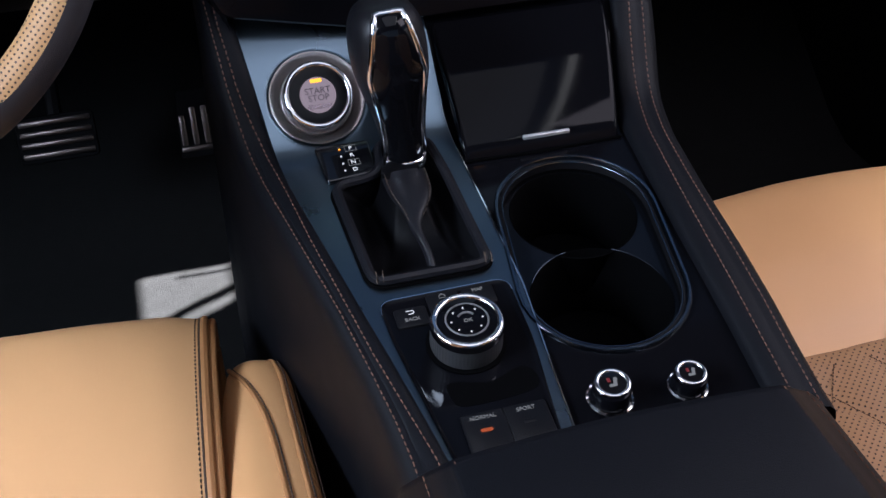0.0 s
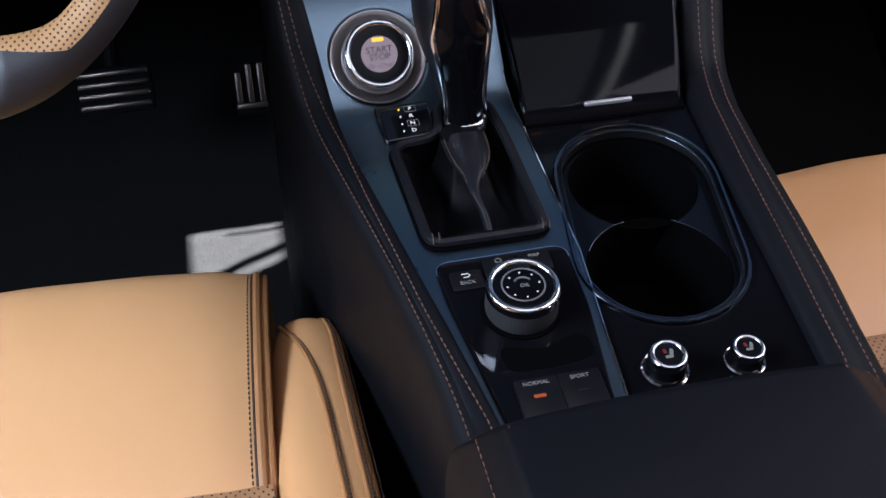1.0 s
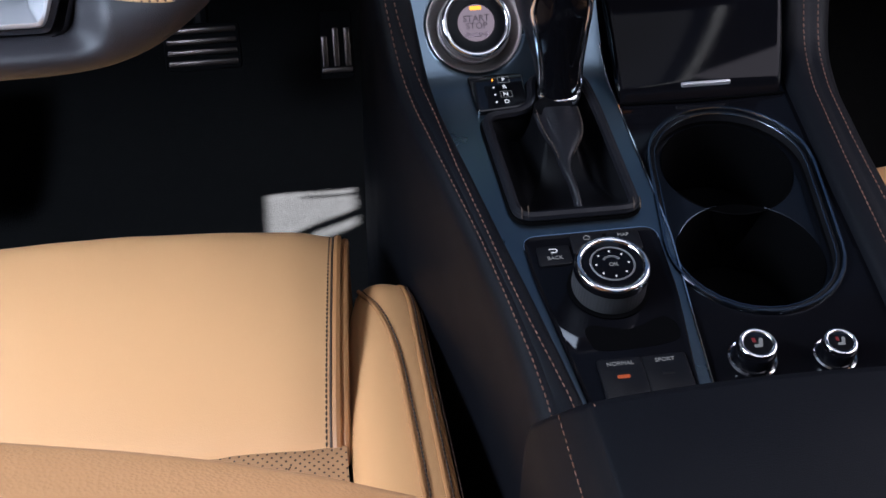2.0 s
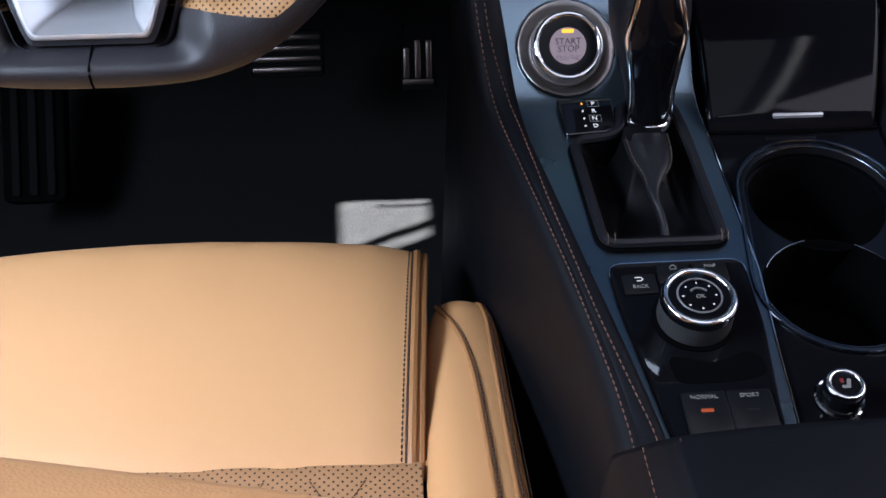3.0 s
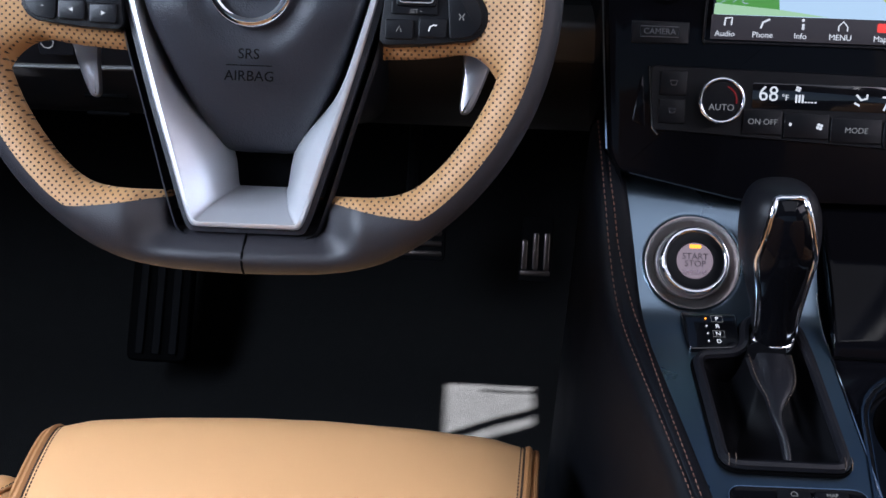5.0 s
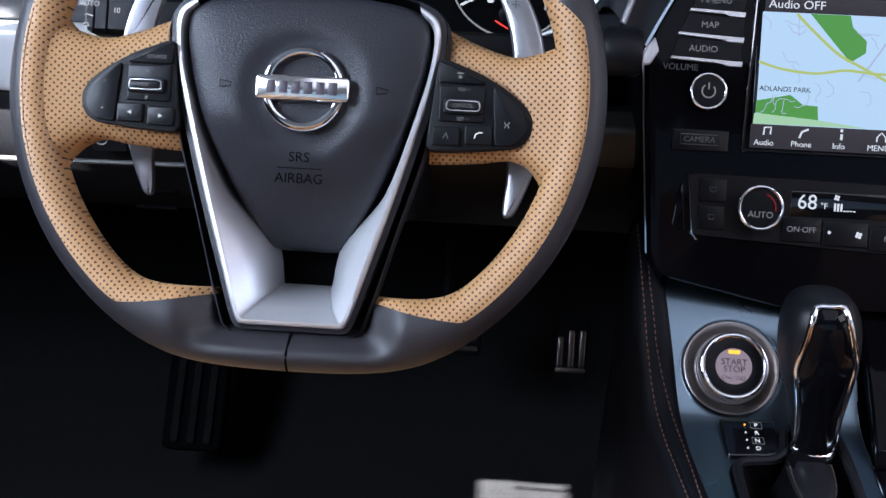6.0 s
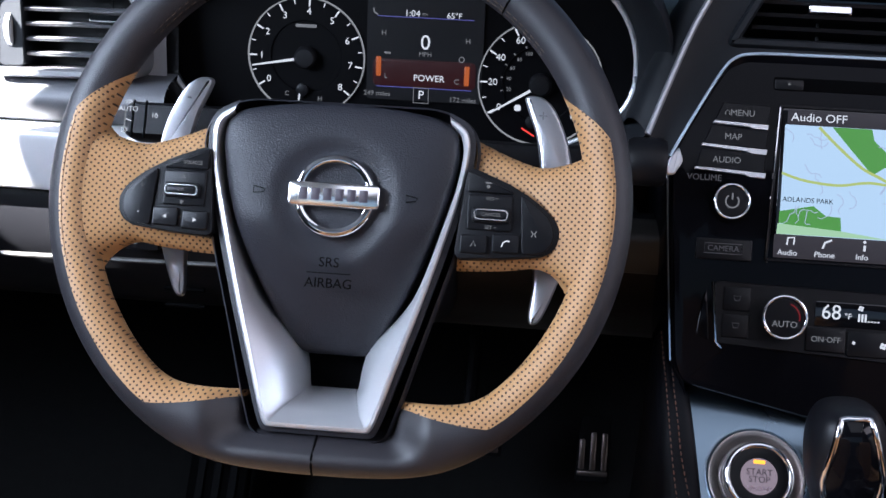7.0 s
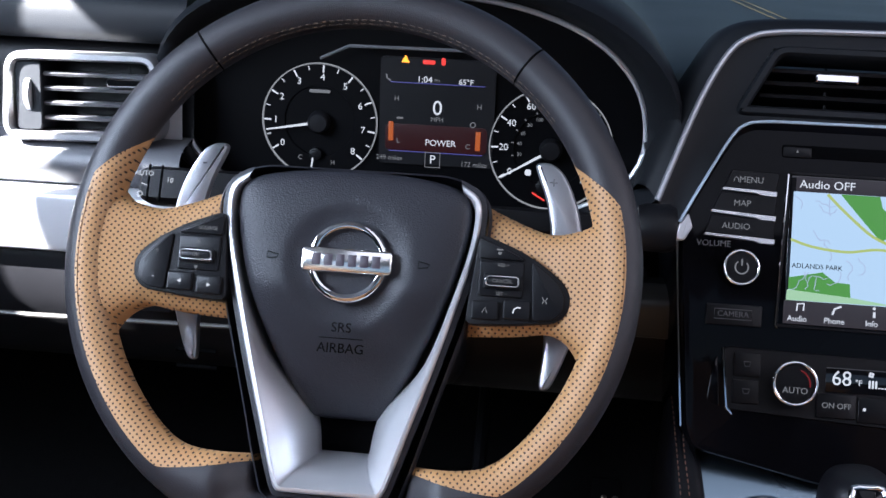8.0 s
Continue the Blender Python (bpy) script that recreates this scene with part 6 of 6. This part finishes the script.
copy_thing(heat, CONSOLE @ at(0.4415, -0.1250) @ Matrix.Scale(0.88, 4))

# storage lid before the cup holder
lid = thing("storage_lid", CONSOLE, "gloss black curved storage lid with a bright pull", "storage lid")


def lid_skin(l0, l1, r0, r1, d0, d1, lift, n=26):
    rows = []
    for i in range(n + 1):
        t = i / n
        d = d0 + (d1 - d0) * t
        a, b = l0 + (l1 - l0) * t, r0 + (r1 - r0) * t
        bulge = 0.007 * math.sin(math.pi * t) ** 0.8
        h = lift + 0.0015 + 0.0490 * t + bulge - (0.004 if t < 0.02 or t > 0.98 else 0)
        rows.append([(a, d, h - 0.010), (a, d, h - 0.0015), (a + 0.0015, d, h), (a + 0.004, d, h), *[(a + (b - a) * k / 8, d, h) for k in range(1, 8)], (b - 0.004, d, h), (b - 0.0015, d, h), (b, d, h - 0.0015), (b, d, h - 0.010)])
    return rows


g = bmesh.new()
loft(g, lid_skin(0.3760, 0.3740, 0.4870, 0.5060, 0.0950, 0.1900, 0.0022), False)
part("lid_panel", g, m_piano, lid, angle=50)
part("lid_pull", pillow(box2(0.0340, 0.0026, 0.0010, 3, 0.4350, 0.1000), [(0, 0.001), (0, 0.0092), (0.0006, 0.0098)]), m_silver, lid, "bright metal pull strip")
part("lid_gap", tube([(0.3745, 0.0945, 0.0), (0.4300, 0.0925, 0.0), (0.4895, 0.0945, 0.0)], 0.0010, 6), m_void, lid)

# armrest
arm = thing("armrest", Matrix(), "padded black leather centre armrest on the console bin", "armrest")
ARM = [(0.2650, 0.300), (0.2655, 0.360), (0.2680, 0.386), (0.2730, 0.404), (0.2800, 0.4205), (0.2870, 0.4315), (0.2950, 0.4358), (0.340, 0.4366), (0.380, 0.4370), (0.420, 0.4366), (0.4580, 0.4358), (0.4670, 0.4315), (0.4800, 0.4190), (0.4960, 0.4040), (0.5070, 0.386), (0.5105, 0.360), (0.5110, 0.300)]
arm_line = spline([(x, z, 0) for x, z in ARM], 4, False)


def arm_front(x, z):
    """The front leans back as it rises and bows forward in the middle."""
    return -0.253 - 0.74 * max(0.0, z - 0.39) + 0.0085 * (1 - ((x - 0.385) / 0.125) ** 2)


g = bmesh.new()
loft(g, [[(0.385 + (p.x - 0.385) * f, arm_front(p.x, p.y) - d, p.y - drop) for p in arm_line] for f, d, drop in ((0.60, 0.004, 0.030), (0.93, 0.001, 0.012), (0.985, 0.0, 0.0050), (0.996, 0.0025, 0.0014), (1.0, 0.008, 0.0), (1.0, 0.06, 0.0), (1.0, 0.30, 0.0), (1.0, 0.55, 0.0))], False)
part("armrest_pad", g, m_pad_leather, arm, "padded black leather top", angle=70)
part("bin_body", pillow(rounded([(0.266, -0.262), (0.510, -0.262), (0.510, -0.80), (0.266, -0.80)], 0.004, 4), [(0, 0.0), (0, 0.300), (0.003, 0.304)]), m_pad_leather, arm, "dark console bin", angle=60)
for x, z in ((0.2905, 0.4345), (0.2775, 0.4160), (0.4635, 0.4342), (0.4880, 0.4120)):
    y0 = arm_front(x, z) - 0.004
    part("stitching", stitches([(x, y0, z), (x, y0 - 0.2, z), (x, y0 - 0.4, z)], 0.0050, 0.0036, 0.0005), m_thread_tan, arm, "orange stitching")


# ---- seats ----
def seat(name, cx, side, label):
    """A seat whose console side is at +side; built round x = cx."""
    s = thing(name, Matrix.Translation((cx, 0, 0)), label, "car seat", "front seats")

    def fl(x):
        return x * side

    # front cushion: a rolled nose that falls to the floor
    ahead = 0.0 if side > 0 else 0.038
    prof = [(-0.172 + ahead, 0.2820), (-0.150 + ahead, 0.2960), (-0.105 + ahead * 0.7, 0.3060), (-0.050, 0.3110), (0.000, 0.3095), (0.030, 0.3020), (0.049, 0.2850), (0.055, 0.2620), (0.050, 0.22), (0.03, 0.15), (0.0, 0.10)]
    line = spline([(0, *p) for p in prof], 6, False)
    g = bmesh.new()
    rows = []
    for i in range(33):
        u = -1 + 2 * i / 32
        x = 0.181 * u
        bow = (0.010 if side > 0 else 0.024) * (1 - abs(u) ** 2.2) + (0.010 if side > 0 else 0.014)
        drop = -0.006 * max(0, abs(u) - 0.86) / 0.14
        rows.append([(x * (1 - 0.075 * max(0, min(1, (0.03 - p.y) / 0.19))), p.y + bow * min(1, max(0, (p.y + 0.17) / 0.2)), p.z + drop * 0.8 + 0.003 * math.cos(u * 2.2) + 0.0007 * noise.noise((x * 25, p.y * 25, cx))) for p in line])
    rows.insert(0, [(x - 0.001, y, z - 0.05) for x, y, z in rows[0]])
    rows.append([(x + 0.001, y, z - 0.05) for x, y, z in rows[-1]])
    loft(g, rows, False)
    part("front_cushion", g, m_tan, s, "smooth tan leather front cushion", angle=75)
    for e in (-1, 1):
        r0 = rows[1] if e < 0 else rows[-2]
        pipe = [Vector((x + e * 0.0025, y, z - 0.0015)) for x, y, z in r0[2:-6]]
        part("cushion_piping", tube(pipe, 0.0034, 8), m_tan_pipe, s, "tan leather piping")
        part("cushion_piping", tube([p + Vector((e * 0.0055, 0, -0.003)) for p in pipe], 0.0030, 8), m_tan_pipe, s)
        part("cushion_seam", stitches([p + Vector((-e * 0.0062, 0, 0.0026)) for p in pipe], 0.0042, 0.0033, 0.0006), m_thread_dark, s)
        # dark bead paints the crease's shade beside the piping
        part("piping_crease_shade", tube([p + Vector((-e * 0.0034, 0, 0.0014)) for p in pipe], 0.0011, 5), m_thread_dark, s)
    # perforated insert behind it, with smooth strips between diamonds
    g = bmesh.new()
    rows = []
    for i in range(41):
        u = -1 + 2 * i / 40
        rows.append([(0.176 * u, -0.152 + ahead - 0.33 * j / 30, 0.2860 + 0.006 * math.cos(u * 1.3) - 0.010 * (j == 0) - 0.020 * j / 30 - (0.0028 if side > 0 else 0.0042) * min(1.0, j / 4) * quilt(0.176 * u, 0.33 * j / 30)) for j in range(31)])
    loft(g, rows, False)
    part("cushion_insert", g, m_seat_holes, s, "quilted perforated tan leather insert", angle=75)
    for k in range(-5, 10):
        for sg in (-1, 1):
            pts = []
            for j in range(31):
                yy = 0.33 * j / 30
                x = sg * (k * 0.062 - yy * 0.62 + 0.031)
                if abs(x) < 0.160 and yy > 0.012:
                    pts.append(Vector((x, -0.152 + ahead - yy, 0.2875 + 0.006 * math.cos(x / 0.176 * 1.3) - 0.020 * j / 30 - 0.0020)))
            if len(pts) > 3:
                part("quilting_stitch", stitches(pts, 0.0036, 0.0031, 0.0005), m_quilt_thread, s)
    # side bolsters
    for e in (-1, 1):
        g = bmesh.new()
        rings, seam1, seam2, seam3 = [], [], [], []
        for i in range(31):
            t = i / 30
            back = 0.50 * t ** 2
            y = 0.020 - back
            k = math.sqrt(max(0.0, 1 - (1 - min(back / 0.085, 1)) ** 2))
            topz = 0.205 + 0.078 * math.sqrt(max(0.0, 1 - (1 - min(back / 0.030, 1)) ** 2)) + 0.10 * back
            x0, x1 = 0.2020 - 0.0150 * k - 0.055 * min(back, 0.16), 0.2080 + 0.0290 * math.sqrt(max(0.0, 1 - (1 - min(back / 0.055, 1)) ** 2)) + 0.012 * back
            w = x1 - x0
            pts = [(x0, 0.10), (x0, topz - 0.040), (x0 + 0.03 * w, topz - 0.018), (x0 + 0.13 * w, topz - 0.007), (x0 + 0.30 * w, topz - 0.0015), (x0 + 0.50 * w, topz), (x0 + 0.70 * w, topz - 0.0012), (x0 + 0.86 * w, topz - 0.0040), (x0 + 0.95 * w, topz - 0.0085), (x0 + 1.0 * w, topz - 0.020), (x0 + 1.02 * w, topz - 0.055), (x0 + 1.0 * w, 0.10)]
            f1 = 0.64 - 0.52 * math.exp(-max(back - 0.030, 0.0) / 0.035)
            rings.append([(e * p.x, y, p.y) for p in spline([(a, b, 0) for a, b in pts], 4, False)])
            if i > 1:
                if back > 0.026:
                    seam1.append(Vector((e * (x0 + f1 * w), y, topz - 0.0070 * max(0.0, 1 - f1 / 0.42) ** 1.6 - 0.0002)))
                seam2.append(Vector((e * (x0 + 0.86 * w), y, topz - 0.0042)))
                seam3.append(Vector((e * (x0 + 0.955 * w), y, topz - 0.0090)))
        rings.insert(0, [(e * 0.207, 0.003, p[2]) for p in rings[0]])
        loft(g, rings, False)
        b = part("side_bolster", g, m_tan_side, s, "smooth tan leather side bolster", angle=75)
        for sm_, r in ((seam1, 0.0016), (seam2, 0.0018), (seam3, 0.0016)):
            part("bolster_welt", tube(sm_, r, 8), m_tan_pipe, b)
            part("bolster_stitching", stitches([p + Vector((e * 0.0030, 0, 0.0004)) for p in sm_], 0.0040, 0.0036, 0.0007), m_thread_dark, b)
    # base and a reclined backrest
    part("seat_base", pillow(box2(0.42, 0.50, 0.03, 4, 0, -0.27), [(0, 0.03), (0, 0.18), (0.01, 0.20)]), m_plastic, s, "dark plastic seat base")
    g = bmesh.new()
    rows = []
    for i in range(29):
        u = -1 + 2 * i / 28
        x = 0.235 * u
        wing = (0.034 - 0.24 * (max(x, 0.0) - 0.13)) if side > 0 else 0.0
        line = spline([(0, -0.470, 0.240), (0, -0.485, 0.40), (0, -0.490, 0.54), (0, -0.500, 0.621 + wing), (0, -0.535, 0.640 + wing), (0, -0.60, 0.640 + 0.4 * wing), (0, -0.85, 0.640), (0, -0.95, 0.60), (0, -0.85, 0.40)], 5, False)
        edge = max(0, abs(u) - 0.55) / 0.45
        rows.append([(x, p.y - 0.02 * edge ** 2, p.z - 0.03 * max(0, edge - 0.5) * (p.z > 0.45)) for p in line])
    loft(g, rows, False)
    part("backrest", g, m_tan_side, s, "reclined tan leather backrest", angle=75)
    return s


def quilt(x, y):
    """Depth of the quilting lines."""
    a = ((x + y * 0.62 + 0.031) / 0.062) % 1.0
    b = ((x - y * 0.62 - 0.031) / 0.062) % 1.0
    return math.exp(-(min(a, 1 - a) / 0.10) ** 2) + math.exp(-(min(b, 1 - b) / 0.10) ** 2)


seat("driver_seat", 0.0, 1, "tan leather driver seat with smooth bolsters and perforated insert")
seat("passenger_seat", 0.715, -1, "tan leather passenger seat with quilted perforated insert")

# ---- pedals ----
acc = thing("accelerator_pedal", axes_at((0.2045, 0.480, 0.2265), (1, 0, 0), (0, 0.45, 0.89)), "metal accelerator pedal with upright rubber ribs", "pedal")
part("pedal_plate", pillow(rounded([(-0.019, -0.034), (0.019, -0.034), (0.019, 0.040), (-0.015, 0.040)], 0.004), [(0, -0.006), (0, -0.002), (0.001, 0.0)]), m_rest, acc, "black pedal plate")
for k in range(3):
    part("pedal_strip", pillow(box2(0.0062, 0.042 if k else 0.034, 0.002, 3, -0.0125 + 0.0125 * k, 0.0 if k else -0.004), [(0, -0.001), (0, 0.0026), (0.0008, 0.0032)]), m_steel, acc, "bright metal strip")
part("pedal_strip", chip(0.034, 0.006, 0.003, 0.002, 0.0006, 3, 0, -0.0245, 0), m_steel, acc)
brk = thing("brake_pedal", axes_at((0.0610, 0.480, 0.2375), (1, 0, 0), (0, 0.45, 0.89)), "wide metal brake pedal with level rubber ribs", "pedal")
part("pedal_plate", pillow(box2(0.082, 0.050, 0.006), [(0, -0.008), (0, -0.002), (0.001, 0.0)]), m_rest, brk, "black pedal plate")
for k in range(4):
    part("pedal_strip", pillow(box2(0.074, 0.0062, 0.002, 3, 0, -0.0170 + 0.0115 * k), [(0, -0.001), (0, 0.0026), (0.0008, 0.0032)]), m_steel, brk, "bright metal strip")
part("pedal_arm", tube([(0.0, 0.0, -0.008), (0.0, 0.10, -0.05), (0.0, 0.24, -0.08)], 0.008, 8), m_plastic, brk)
rest = thing("footrest", axes_at((-0.240, 0.500, 0.118), (1, 0, 0), (0, 0.62, 0.78)), "black ribbed footrest beside the pedals", "footrest")
part("rest_plate", pillow(box2(0.072, 0.155, 0.010, 4, 0, 0.012), [(0, -0.02), (0, -0.002), (0.002, 0.0)]), m_void, rest)
for k in range(3):
    part("rest_rib", pillow(box2(0.0100, 0.140, 0.003, 3, -0.020 + 0.020 * k, 0.012), [(0, -0.001), (0, 0.004), (0.001, 0.005)]), m_rest, rest, "raised rubber rib")
